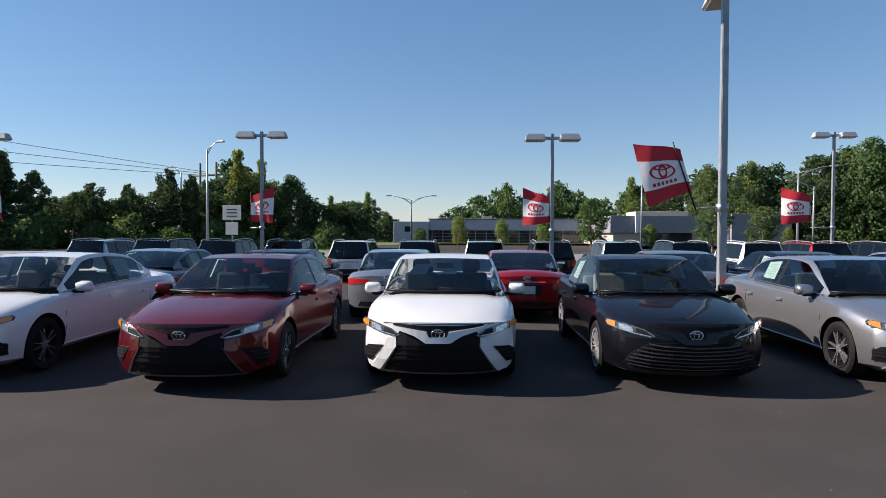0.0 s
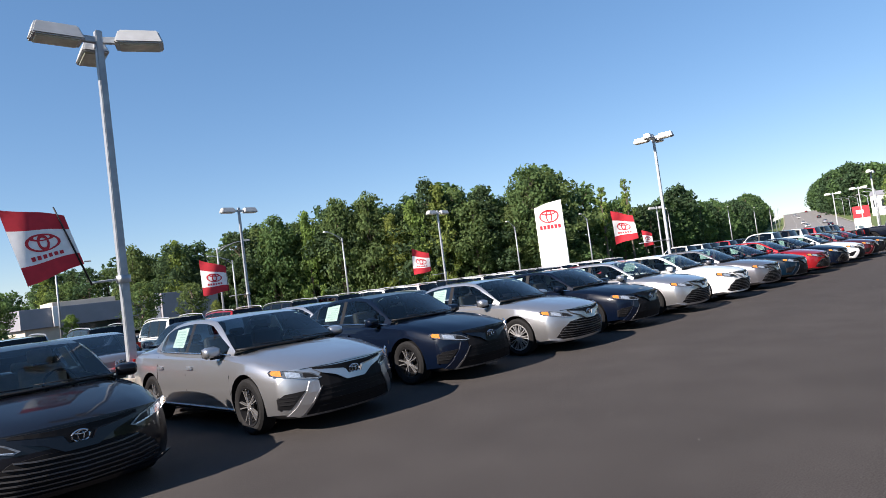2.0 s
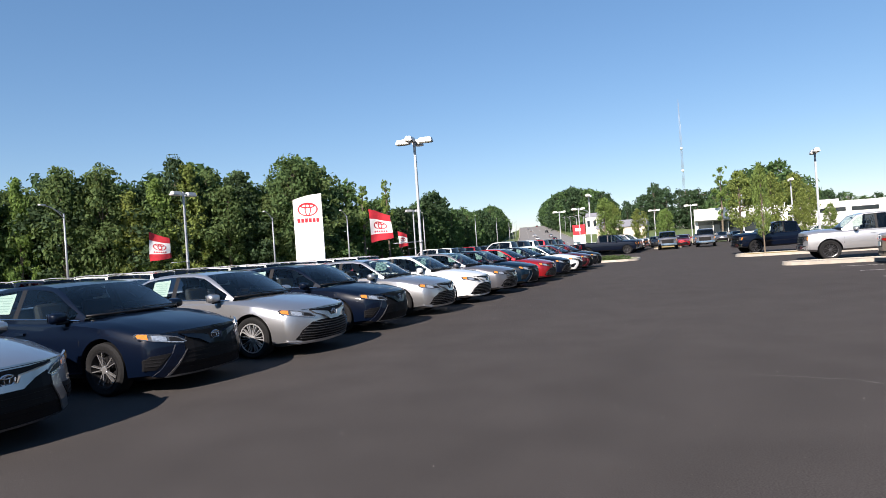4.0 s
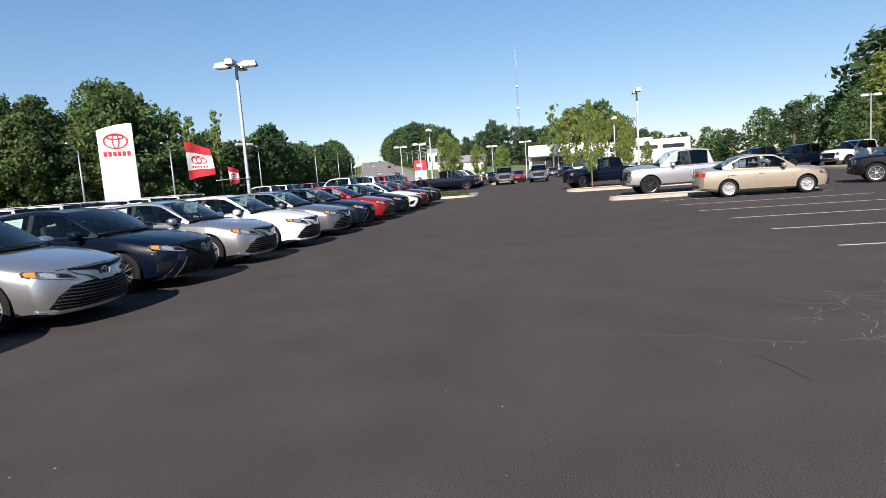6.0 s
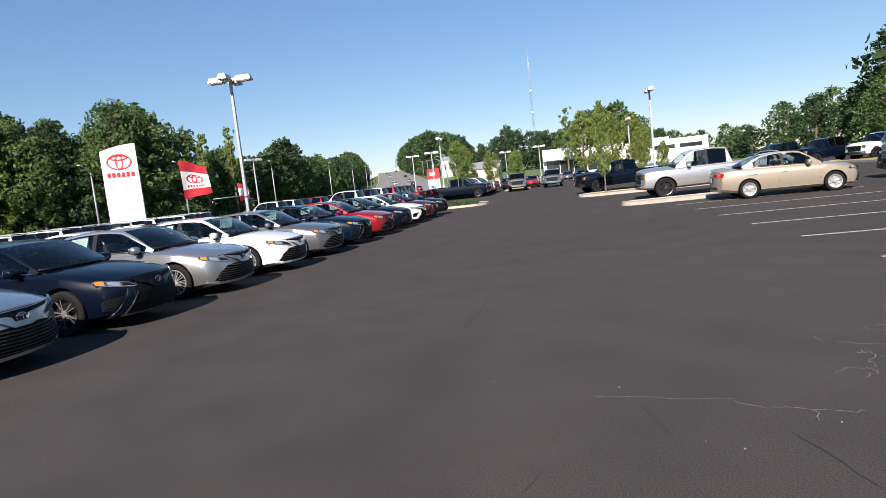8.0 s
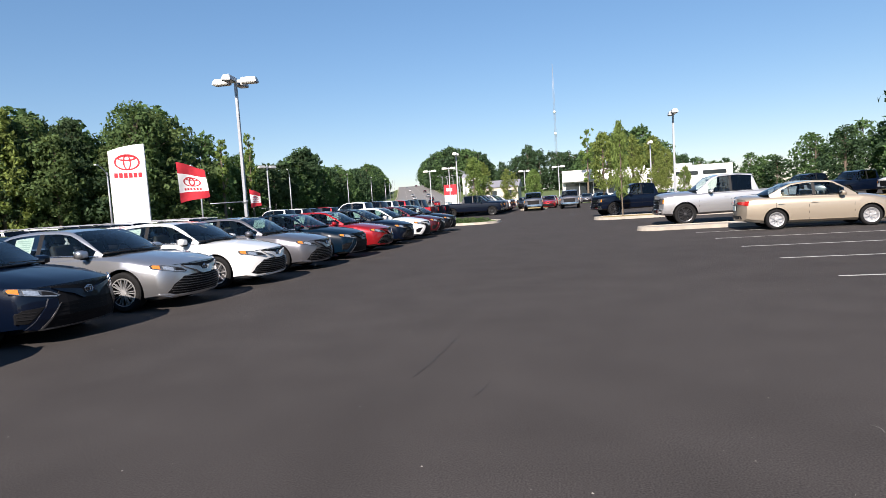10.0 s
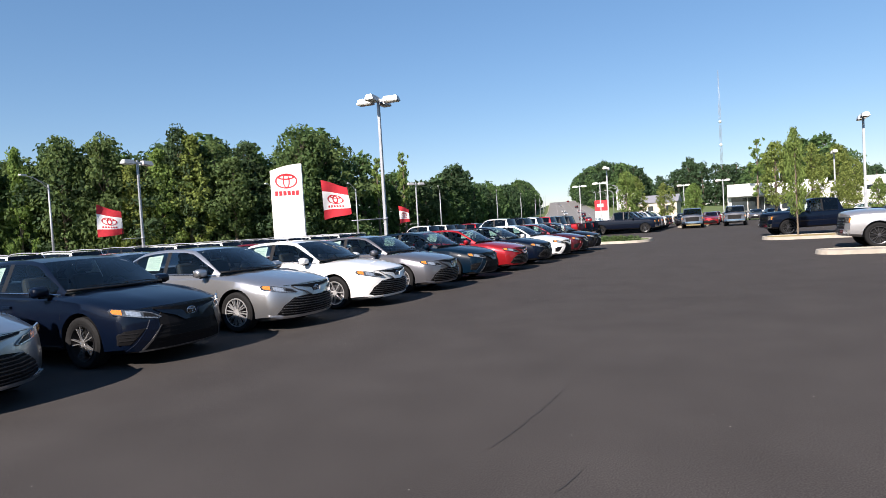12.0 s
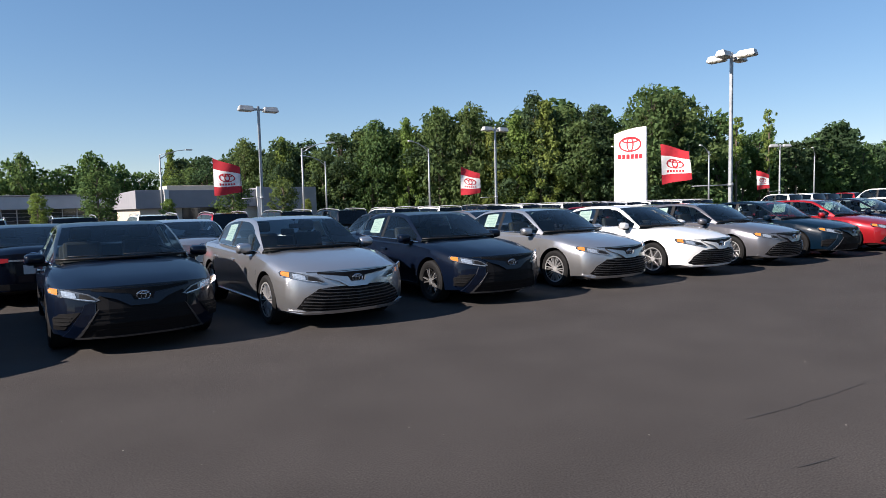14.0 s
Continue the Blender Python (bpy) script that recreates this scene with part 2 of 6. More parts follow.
class Shape:
    """Side view and plan of a vehicle, nose at y = 0 and tail towards +y."""

    def __init__(self, length, width, stations, half, under, shoulder, top, wheels, radius, cabin, push=0.42, back=0.28, lean=0.22, back_lean=0.06):
        self.length, self.width, self.stations = length, width, stations
        self.half, self.under, self.shoulder, self.top = half, under, shoulder, top
        self.wheels, self.radius, self.cabin = wheels, radius, cabin
        self.push, self.back, self.lean, self.back_lean = push, back, lean, back_lean

    def value(self, table, y):
        return float(np.interp(y, [a for a, _ in table], [b for _, b in table]))

    def front(self, x, z):
        """How far back the front face lies at a place across and up."""
        y = self.push * (abs(x) / (self.width / 2)) ** 2.7
        return y + (max(z - 0.52, 0) * self.lean + max(0.36 - z, 0) * 0.35)

    def warp(self, x, y, z):
        f = 1 - smooth01(y / 1.1)
        b = 1 - smooth01((self.length - y) / 0.9)
        return y + f * self.front(x, z) - b * (self.back * (abs(x) / (self.width / 2)) ** 3 + max(z - 0.6, 0) * self.back_lean)

    def ring(self, y):
        w, zb, zs, zt = self.value(self.half, y), self.value(self.under, y), self.value(self.shoulder, y), self.value(self.top, y)
        pts = [(f * 0.8 * w, zb) for f in FR]
        pts += [(a * w, zb + b * (zs - zb)) for a, b in SIDE]
        crease = 0.014 * smooth01(y / 0.25) * smooth01((1.3 - y) / 0.2)
        pts += [(f * 0.9 * w, zs + (zt - zs) * (1 - f ** 2.2) + (crease if f == 0.65 else 0)) for f in reversed(FR)]
        return pts

    def side_x(self, y, z):
        r = self.ring(y)[len(FR):len(FR) + 7]
        return float(np.interp(z, [p[1] for p in r], [p[0] for p in r]))


def body_mesh(sh, cutters=True):
    n = 2 * len(FR) + 7
    verts, faces, idx = [], [], []
    full = 2 * (n - 2) + 2
    ys = sh.stations
    for y in ys:
        half = sh.ring(y)
        loop = half + [(-x, z) for x, z in half[-2:0:-1]]
        for x, z in loop:
            verts.append((x, sh.warp(x, y, z), z))
    c0, c1 = sh.cabin["floor"]
    for k in range(len(ys) - 1):
        for j in range(full):
            j2 = (j + 1) % full
            faces.append((k * full + j, k * full + j2, (k + 1) * full + j2, (k + 1) * full + j))
            top = n - len(FR) <= j < full - (n - len(FR)) + 0
            low = j < 5 or j >= full - 5
            inside = top and c0 <= ys[k] and ys[k + 1] <= c1
            idx.append(1 if inside else (2 if low else 0))
    m = len(FR)
    for k, flip in ((0, False), (len(ys) - 1, True)):
        base = k * full
        right = [m + i for i in range(7)]
        fr = [1.0] + list(reversed(FR[1:])) + [0.0] + [-f for f in FR[1:]] + [-1.0]
        rows = []
        for i in range(7):
            rj = right[i]
            lj = (full - rj) % full
            row = [base + rj]
            x0, z0 = sh.ring(ys[k])[rj]
            for c, f in enumerate(fr[1:-1]):
                if i == 0:
                    jj = {0.85: 4, 0.65: 3, 0.4: 2, 0.2: 1, 0.0: 0}[abs(f)]
                    row.append(base + (jj if f >= 0 else (full - jj) % full))
                elif i == 6:
                    jj = {0.85: m + 7, 0.65: m + 8, 0.4: m + 9, 0.2: m + 10, 0.0: m + 11}[abs(f)]
                    row.append(base + (jj if f >= 0 else full - jj))
                else:
                    verts.append((f * x0, sh.warp(f * x0, ys[k], z0), z0))
                    row.append(len(verts) - 1)
            row.append(base + lj)
            rows.append(row)
        for i in range(6):
            for c in range(len(fr) - 1):
                q = (rows[i][c], rows[i + 1][c], rows[i + 1][c + 1], rows[i][c + 1])
                faces.append(q if flip else q[::-1])
                idx.append(0)
    me = mesh("body", verts, faces, [PAINTS["white"], INTERIOR, TRIM], idx)
    bm = bmesh.new()
    bm.from_mesh(me)
    bmesh.ops.recalc_face_normals(bm, faces=bm.faces)
    bm.to_mesh(me)
    bm.free()
    ob = new("body", me)
    cut = bmesh.new()
    r = sh.radius * 1.13
    for y in sh.wheels:
        for s in (-1, 1):
            bmesh.ops.create_cone(cut, cap_ends=True, segments=28, radius1=r, radius2=r, depth=0.34,
                                  matrix=Matrix.Translation((s * (sh.width / 2 - 0.10), y, sh.radius + 0.01)) @ Matrix.Rotation(radians(90), 4, "Y"))
    cme = bpy.data.meshes.new("cut")
    cut.to_mesh(cme)
    cut.free()
    cme.materials.append(TRIM)
    cob = new("cut", cme)
    mod = ob.modifiers.new("arches", "BOOLEAN")
    mod.operation, mod.object, mod.solver, mod.material_mode = "DIFFERENCE", cob, "EXACT", "TRANSFER"
    out = bpy.data.meshes.new_from_object(ob.evaluated_get(bpy.context.evaluated_depsgraph_get()))
    bpy.data.objects.remove(ob)
    bpy.data.objects.remove(cob)
    out.name = "body"
    bm = bmesh.new()
    bm.from_mesh(out)
    for e in bm.edges:
        if len(e.link_faces) == 2 and e.calc_face_angle(0) > radians(38):
            e.smooth = False
    bm.to_mesh(out)
    bm.free()
    return out


def cabin_point(sh, y, j, s):
    c = sh.cabin
    zt = float(np.interp(y, [a for a, _ in c["roof"]], [b for _, b in c["roof"]]))
    zb = float(np.interp(y, [a for a, _ in c["belt"]], [b for _, b in c["belt"]]))
    wb = float(np.interp(y, [a for a, _ in c["half"]], [b for _, b in c["half"]]))
    h = max(zt - zb, 0.004)
    k = min(1.0, h / 0.32)
    tum = c["tumble"]
    rail = wb - tum * max(h - 0.06 * k, 0)
    pts = ((wb + 0.006, zb - 0.05), (wb - 0.004, zb + 0.028 * k), (wb - tum * (h - 0.066 * k) - 0.004, zt - 0.066 * k),
           (rail - 0.006, zt - 0.045 * k), (rail - 0.052 * k - 0.006, zt - 0.016 * k), (rail * 0.5, zt - 0.004), (0, zt))
    x, z = pts[j]
    f = 1 - smooth01((y - c["glass"][0]) / 1.3)
    b = 1 - smooth01((c["glass"][3] - y) / 1.0)
    yy = y + c["bow"] * (f - b) * (abs(x) / wb) ** 2
    return (s * x, yy, z)


def grid_part(name, sh, ya, yb, rows, material, parent, mirror=False, lift=0.0, steps=4, label=""):
    """A pane or panel of the cabin's skin between two stations and two lines of it."""
    verts, faces = [], []
    ring = [(j, 1) for j in rows] if not mirror else [(j, 1) for j in rows] + [(j, -1) for j in reversed(rows) if j != 6]
    ys = ya if isinstance(ya, list) else list(np.linspace(ya, yb, steps + 1))
    for y in ys:
        for j, s in ring:
            x, yy, z = cabin_point(sh, y, j, s)
            verts.append((x, yy, z + lift))
    n = len(ring)
    for k in range(len(ys) - 1):
        for j in range(n - 1):
            faces.append((k * n + j, k * n + j + 1, (k + 1) * n + j + 1, (k + 1) * n + j))
    return outward((verts, faces))


def outward(piece, centre=(0, 2.6, 0.8)):
    """Turns each face of a skin to look away from the vehicle's middle."""
    v, faces = piece
    c, out = Vector(centre), []
    for q in faces:
        p = [Vector(v[i]) for i in q]
        nrm = (p[2] - p[0]).cross(p[3] - p[1])
        mid = sum(p, Vector()) / 4
        out.append(q if nrm.dot(mid - c) >= 0 else q[::-1])
    return v, out


def join(pieces):
    verts, faces = [], []
    for v, f in pieces:
        o = len(verts)
        verts += v
        faces += [tuple(i + o for i in q) for q in f]
    return verts, faces


def flip_x(piece):
    return [(-x, y, z) for x, y, z in piece[0]], [q[::-1] for q in piece[1]]


def outline_mesh(name, outline, fn, depth, material, cuts=7):
    """A flat outline (a, b), cut into strips and laid on a curved surface fn(a, b, out); it has the given depth."""
    bm = bmesh.new()
    f = bm.faces.new([bm.verts.new((a, b, 0)) for a, b in outline])
    lo, hi = min(a for a, _ in outline), max(a for a, _ in outline)
    for i in range(1, cuts):
        p = lo + (hi - lo) * i / cuts
        bmesh.ops.bisect_plane(bm, geom=bm.faces[:] + bm.edges[:] + bm.verts[:], plane_co=(p, 0, 0), plane_no=(1, 0, 0))
    bot, top_b = min(b for _, b in outline), max(b for _, b in outline)
    if top_b - bot > 0.12:
        for i in range(1, 3):
            bmesh.ops.bisect_plane(bm, geom=bm.faces[:] + bm.edges[:] + bm.verts[:], plane_co=(0, bot + (top_b - bot) * i / 3, 0), plane_no=(0, 1, 0))
    r = bmesh.ops.extrude_face_region(bm, geom=bm.faces[:])
    raised = {v for v in r["geom"] if isinstance(v, bmesh.types.BMVert)}
    for v in bm.verts:
        v.co = fn(v.co.x, v.co.y, depth if v in raised else -0.02)
    bmesh.ops.recalc_face_normals(bm, faces=bm.faces)
    me = bpy.data.meshes.new(name)
    bm.to_mesh(me)
    bm.free()
    me.materials.append(material)
    return me


def on_front(sh):
    return lambda a, b, out: (a, sh.warp(a, 0.0, b) - out, b)


def on_side(sh, s):
    return lambda a, b, out: (s * (sh.side_x(a, b) + out), sh.warp(sh.side_x(a, b), a, b), b)


def on_back(sh):
    return lambda a, b, out: (a, sh.warp(a, sh.length, b) + out, b)


def mirrored(outline):
    return [(-a, b) for a, b in reversed(outline)]


def lathe(name, profile, material, seg=28):
    """profile of (along x, radius) turned round the x axis."""
    verts, faces = [], []
    for x, r in profile:
        for s in range(seg):
            t = 2 * math.pi * s / seg
            verts.append((x, r * math.cos(t), r * math.sin(t)))
    for i in range(len(profile) - 1):
        for s in range(seg):
            t = (s + 1) % seg
            faces.append((i * seg + s, i * seg + t, (i + 1) * seg + t, (i + 1) * seg + s))
    me = mesh(name, verts, faces, material)
    bm = bmesh.new()
    bm.from_mesh(me)
    bmesh.ops.recalc_face_normals(bm, faces=bm.faces)
    for e in bm.edges:
        if len(e.link_faces) == 2 and e.calc_face_angle(0) > radians(40):
            e.smooth = False
    bm.to_mesh(me)
    bm.free()
    return me


def wheel_meshes(r, w, spokes, twin, rim_mat, dark_mat):
    """Tyre and rim; the outer face looks along +x."""
    ri = r * 0.70
    h = w / 2
    tyre = lathe("tyre", [(-h + 0.02, ri), (-h, ri + 0.025), (-h, r - 0.035), (-h + 0.025, r - 0.006), (-0.02, r), (0.02, r), (h - 0.025, r - 0.006), (h, r - 0.035), (h, ri + 0.025), (h - 0.02, ri - 0.004)], RUBBER)
    bm = bmesh.new()
    dish = lathe("dish", [(h - 0.012, ri), (h - 0.012, ri - 0.02), (h - 0.055, ri - 0.028), (h - 0.10, ri - 0.05), (h - 0.11, 0.001)], dark_mat)
    bm.from_mesh(dish)
    hub = lathe("hub", [(h - 0.06, 0.055), (h - 0.022, 0.05), (h - 0.018, 0.03), (h - 0.018, 0.001)], rim_mat, 14)
    nf = len(bm.faces)
    bm.from_mesh(hub)
    for s in range(spokes):
        for side in ((-1, 1) if twin else (0,)):
            a = 2 * math.pi * s / spokes
            m = Matrix.Rotation(a + side * (0.19 if spokes < 8 else 0.12), 4, "X")
            vs = box_bm(bm, h - 0.05, h - 0.016, *((-0.0062, 0.0062) if spokes < 8 else (-0.0048, 0.0048)), 0.035, ri - 0.012)
            for v in vs:
                if v.co.z > 0.1:
                    v.co.y *= 1.5
                if v.co.x > h - 0.03:
                    v.co.y *= 0.72
            bmesh.ops.transform(bm, matrix=m, verts=vs)
    bm.faces.ensure_lookup_table()
    lip = lathe("lip", [(h - 0.02, ri + 0.004), (h - 0.006, ri - 0.002), (h - 0.012, ri - 0.018)], rim_mat)
    n2 = len(bm.faces)
    bm.from_mesh(lip)
    bm.faces.ensure_lookup_table()
    for i, f in enumerate(bm.faces):
        f.material_index = 1 if i < nf or (rim_mat is MACHINED and i >= n2) else 0
    rim = bpy.data.meshes.new("rim")
    bm.to_mesh(rim)
    bm.free()
    rim.materials.append(rim_mat)
    rim.materials.append(dark_mat)
    return tyre, rim


WHEELS = {}


def add_wheels(sh, car, style, w=0.225):
    if (style, sh.radius) not in WHEELS:
        n, twin, a, b = {"sport": (5, True, MACHINED, TRIM), "multi": (10, True, ALLOY, TRIM), "plain": (7, False, ALLOY, DARK_ALLOY),
                         "black": (6, True, DARK_ALLOY, TRIM), "cover": (8, False, ALLOY, ALLOY)}[style]
        WHEELS[style, sh.radius] = wheel_meshes(sh.radius, w, n, twin, a, b)
    tyre, rim = WHEELS[style, sh.radius]
    for y in sh.wheels:
        for s in (-1, 1):
            hub = new("wheel", tyre)
            hub.parent = car
            x = sh.side_x(y, sh.radius + 0.3) - w / 2 - 0.012
            hub.matrix_basis = Matrix.Translation((s * x, y, sh.radius)) @ (Matrix.Identity(4) if s > 0 else Matrix.Rotation(math.pi, 4, "Z")) @ Matrix.Rotation(0.3 * y, 4, "X")
            part("rim", rim, None, hub)


def own_paint(car, color):
    """The paint of one vehicle: on its own objects, on shared meshes."""
    for ob in car.children_recursive:
        for slot in ob.material_slots:
            if slot.material and slot.material.name in PAINT_NAMES:
                slot.link = "OBJECT"
                slot.material = PAINTS[color]


PAINT_NAMES = {m.name for m in PAINTS.values()}
P = PAINTS["white"]


def add_cabin(sh, car, side_glass, rear_glass, stickers=True, seats=BEIGE, detail=True, rails=False):
    c = sh.cabin
    g0, g1, g2, g3 = c["glass"]
    lo, hi = c["side"]
    pil = c["pillars"]
    frame = []
    # roof, screens' pillars and rails
    ws = list(np.linspace(g0, g1, 6))
    rs = list(np.linspace(g1, g2, 6))
    bs = list(np.linspace(g2, g3, 6))
    whole = ws + rs[1:] + bs[1:]
    for s in (1, -1):
        fl = (lambda p: p) if s == 1 else flip_x
        frame.append(fl(grid_part("", sh, whole, None, [2, 3, 4], None, None)))
        frame.append(fl(grid_part("", sh, whole, None, [0, 1], None, None)))
        frame.append(fl(grid_part("", sh, hi, g3, [1, 2], None, None, steps=3)))
        frame.append(fl(grid_part("", sh, g0, lo, [1, 2], None, None, steps=3)))
        for a, b in [(p - w / 2, p + w / 2) for p, w in pil]:
            part("pillar_cover", mesh("pillar_cover", *fl(grid_part("", sh, a, b, [1, 2], None, None, steps=3)), TRIM), None, car, "black window pillar")
    frame.append(grid_part("", sh, rs, None, [4, 5, 6], None, None, mirror=True))
    part("roof", mesh("roof", *join(frame), P), None, car)
    # cowl and wipers at the windshield's foot
    cowl = []
    for s in np.linspace(-1, 1, 11):
        a, m4 = cabin_point(sh, g0 + 0.05, 4, 1), cabin_point(sh, g0 + 0.05, 6, 1)
        k = abs(s) ** 1.6
        cowl.append((s * a[0], m4[1] + (a[1] - m4[1]) * k - 0.03, m4[2] + (a[2] - m4[2]) * k - 0.005))
    part("cowl", tube_mesh("cowl", cowl, [0.015] * 11, TRIM, 6), None, car)
    if detail:
        for x0 in (-0.05, 0.55):
            pts = [(x0 - 0.58 * f, cowl[5][1] + 0.05 + 0.03 * f, cowl[5][2] + 0.026 + 0.016 * f) for f in (0.0, 0.5, 1.0)]
            part("wiper", tube_mesh("wiper", pts, [0.008, 0.007, 0.004], TRIM, 5), None, car)
    # panes
    part("windshield", mesh("windshield", *grid_part("", sh, ws, None, [4, 5, 6], None, None, mirror=True), GLASS), None, car, "clear laminated windshield")
    part("rear_window", mesh("rear_window", *grid_part("", sh, bs, None, [4, 5, 6], None, None, mirror=True), rear_glass), None, car)
    edges = [lo] + [v for p, w in pil for v in (p - w / 2, p + w / 2)] + [hi]
    for s in (1, -1):
        for i in range(0, len(edges), 2):
            a, b = edges[i], edges[i + 1]
            piece = grid_part("", sh, a, b, [1, 2], None, None, steps=4)
            piece = piece if s == 1 else flip_x(piece)
            part("side_window", mesh("side_window", *piece, GLASS if i == 0 else side_glass), None, car)
        # bright strip along the belt
        strip = []
        for y in np.linspace(lo - 0.1, hi + 0.05, 8):
            x, yy, z = cabin_point(sh, y, 1, s)
            strip.append((x + s * 0.006, yy, z - 0.012))
        if detail:
            part("window_trim", tube_mesh("window_trim", strip, [0.011] * 8, CHROME if c.get("bright") else TRIM, 5), None, car)
    if stickers and len(pil):
        a = pil[0][0] + 0.16
        for s in (1, -1):
            v, q = [], [(0, 1, 2, 3)]
            for y, f in ((a, 0.16), (a + 0.36, 0.16), (a + 0.36, 0.9), (a, 0.9)):
                x1, y1, z1 = cabin_point(sh, y, 1, s)
                x2, y2, z2 = cabin_point(sh, y, 2, s)
                v.append((x1 + (x2 - x1) * f - s * 0.008, y1 + (y2 - y1) * f, z1 + (z2 - z1) * f))
            st = part("price_sticker", mesh("price_sticker", v, q, PAPER), None, car, "pale printed price sheet")
            c0, ex, ez = Vector(v[0]), (Vector(v[1]) - Vector(v[0])), (Vector(v[3]) - Vector(v[0]))
            bv, bf = [], []
            for row in range(6):
                z0 = 0.12 + 0.13 * row
                x1 = 0.88 if row % 3 else 0.6
                o = len(bv)
                for fx, fz in ((0.12, z0), (x1, z0), (x1, z0 + 0.035), (0.12, z0 + 0.035)):
                    p = c0 + ex * fx + ez * fz
                    bv.append((p.x + s * 0.003, p.y, p.z))
                bf.append((o, o + 1, o + 2, o + 3))
            part("print", mesh("print", bv, bf, INK), None, st)
    # inside
    if detail:
        zb = c["belt"][0][1]
        ysd = g1 - 0.28
        dash = box("dashboard", -0.70, 0.70, g0 + 0.25, ysd, zb - 0.14, zb + 0.0, INTERIOR, car, 0.03)
        bm = bmesh.new()
        bmesh.ops.create_cone(bm, segments=18, radius1=0.185, radius2=0.185, depth=0.02)
        bmesh.ops.delete(bm, geom=[f for f in bm.faces if len(f.verts) > 4], context="FACES_ONLY")
        for f in bm.faces:
            f.smooth = True
        bmesh.ops.solidify(bm, geom=bm.faces[:], thickness=0.022)
        bmesh.ops.transform(bm, matrix=Matrix.Translation((0.37, ysd + 0.10, zb + 0.0)) @ Matrix.Rotation(radians(68), 4, "X"), verts=bm.verts)
        part("steering_wheel", bm, TRIM, car)
        for x in (-0.37, 0.37):
            bm = bmesh.new()
            m = Matrix.Translation((x, g1 + 0.45, zb - 0.2)) @ Matrix.Rotation(radians(-14), 4, "X")
            box_bm(bm, -0.24, 0.24, -0.06, 0.07, 0.0, 0.42, 0.05, m)
            box_bm(bm, -0.13, 0.13, -0.04, 0.05, 0.45, 0.62, 0.04, m)
            part("front_seat", bm, seats, car)
        bm = bmesh.new()
        m = Matrix.Translation((0, g2 + 0.02, zb - 0.2)) @ Matrix.Rotation(radians(-18), 4, "X")
        box_bm(bm, -0.62, 0.62, -0.06, 0.07, 0.0, 0.34, 0.05, m)
        for x in (-0.36, 0.36):
            box_bm(bm, x - 0.12, x + 0.12, -0.04, 0.05, 0.35, 0.47, 0.035, m)
        part("rear_seat", bm, seats, car)
        # mirror inside the windshield
        x, y, z = cabin_point(sh, g1 - 0.03, 6, 1)
        box("rear_view_mirror", -0.12, 0.12, y + 0.06, y + 0.09, z - 0.13, z - 0.06, TRIM, car, 0.01)
    if rails:
        for s in (1, -1):
            pts = []
            for y in np.linspace(g1 + 0.1, g2 - 0.02, 8):
                x, yy, z = cabin_point(sh, y, 4, s)
                pts.append((x, yy, z + 0.06))
            pts = [(pts[0][0], pts[0][1] - 0.12, pts[0][2] - 0.06)] + pts + [(pts[-1][0], pts[-1][1] + 0.12, pts[-1][2] - 0.06)]
            part("roof_rail", tube_mesh("roof_rail", pts, [0.018] * len(pts), ALLOY, 6), None, car)


def add_mirrors(sh, car):
    c = sh.cabin
    for s in (1, -1):
        x, y, z = cabin_point(sh, c["side"][0] + 0.12, 1, 1)
        bm = bmesh.new()
        box_bm(bm, -0.10, 0.12, -0.07, 0.055, -0.075, 0.075, 0.045)
        for v in bm.verts:
            if v.co.y < 0:
                v.co.z *= 0.82
                v.co.y *= 1.2
        bmesh.ops.transform(bm, matrix=Matrix.Translation((s * (x + 0.16), y, z + 0.035)) @ Matrix.Rotation(s * radians(-8), 4, "Z"), verts=bm.verts)
        for f in bm.faces:
            f.smooth = True
        mir = part("mirror", bm, P, car)
        box("mirror_stalk", s * (x + 0.08) - 0.08, s * (x + 0.08) + 0.08, y - 0.03, y + 0.03, z - 0.055, z - 0.01, TRIM, mir, 0.012)
        box("mirror_glass", s * (x + 0.16) - 0.085, s * (x + 0.16) + 0.085, y + 0.052, y + 0.062, z - 0.02, z + 0.09, CHROME, mir, 0.004)


def add_sides(sh, car, doors, handles_z, sill=True):
    """Door gaps, handles and sills."""
    for s in (1, -1):
        f = on_side(sh, s)
        for a, z0, z1 in doors:
            part("door_gap", outline_mesh("door_gap", [(a, z0), (a + 0.009, z0), (a + 0.009, z1), (a, z1)], f, 0.0025, TRIM, 1), None, car)
        for a, z0, z1 in doors[1:]:
            h = outline_mesh("door_handle", [(a - 0.24, handles_z - 0.014), (a - 0.06, handles_z - 0.018), (a - 0.05, handles_z), (a - 0.06, handles_z + 0.02), (a - 0.24, handles_z + 0.016)], f, 0.035, P, 4)
            part("door_handle", h, None, car)
        if sill:
            a, b = sh.wheels[0] + sh.radius * 1.2, sh.wheels[1] - sh.radius * 1.2
            zb = sh.value(sh.under, 2.0)
            part("side_skirt", outline_mesh("side_skirt", [(a, zb + 0.03), (b, zb + 0.03), (b, zb + 0.10), (a, zb + 0.085)], f, 0.022, P, 6), None, car)


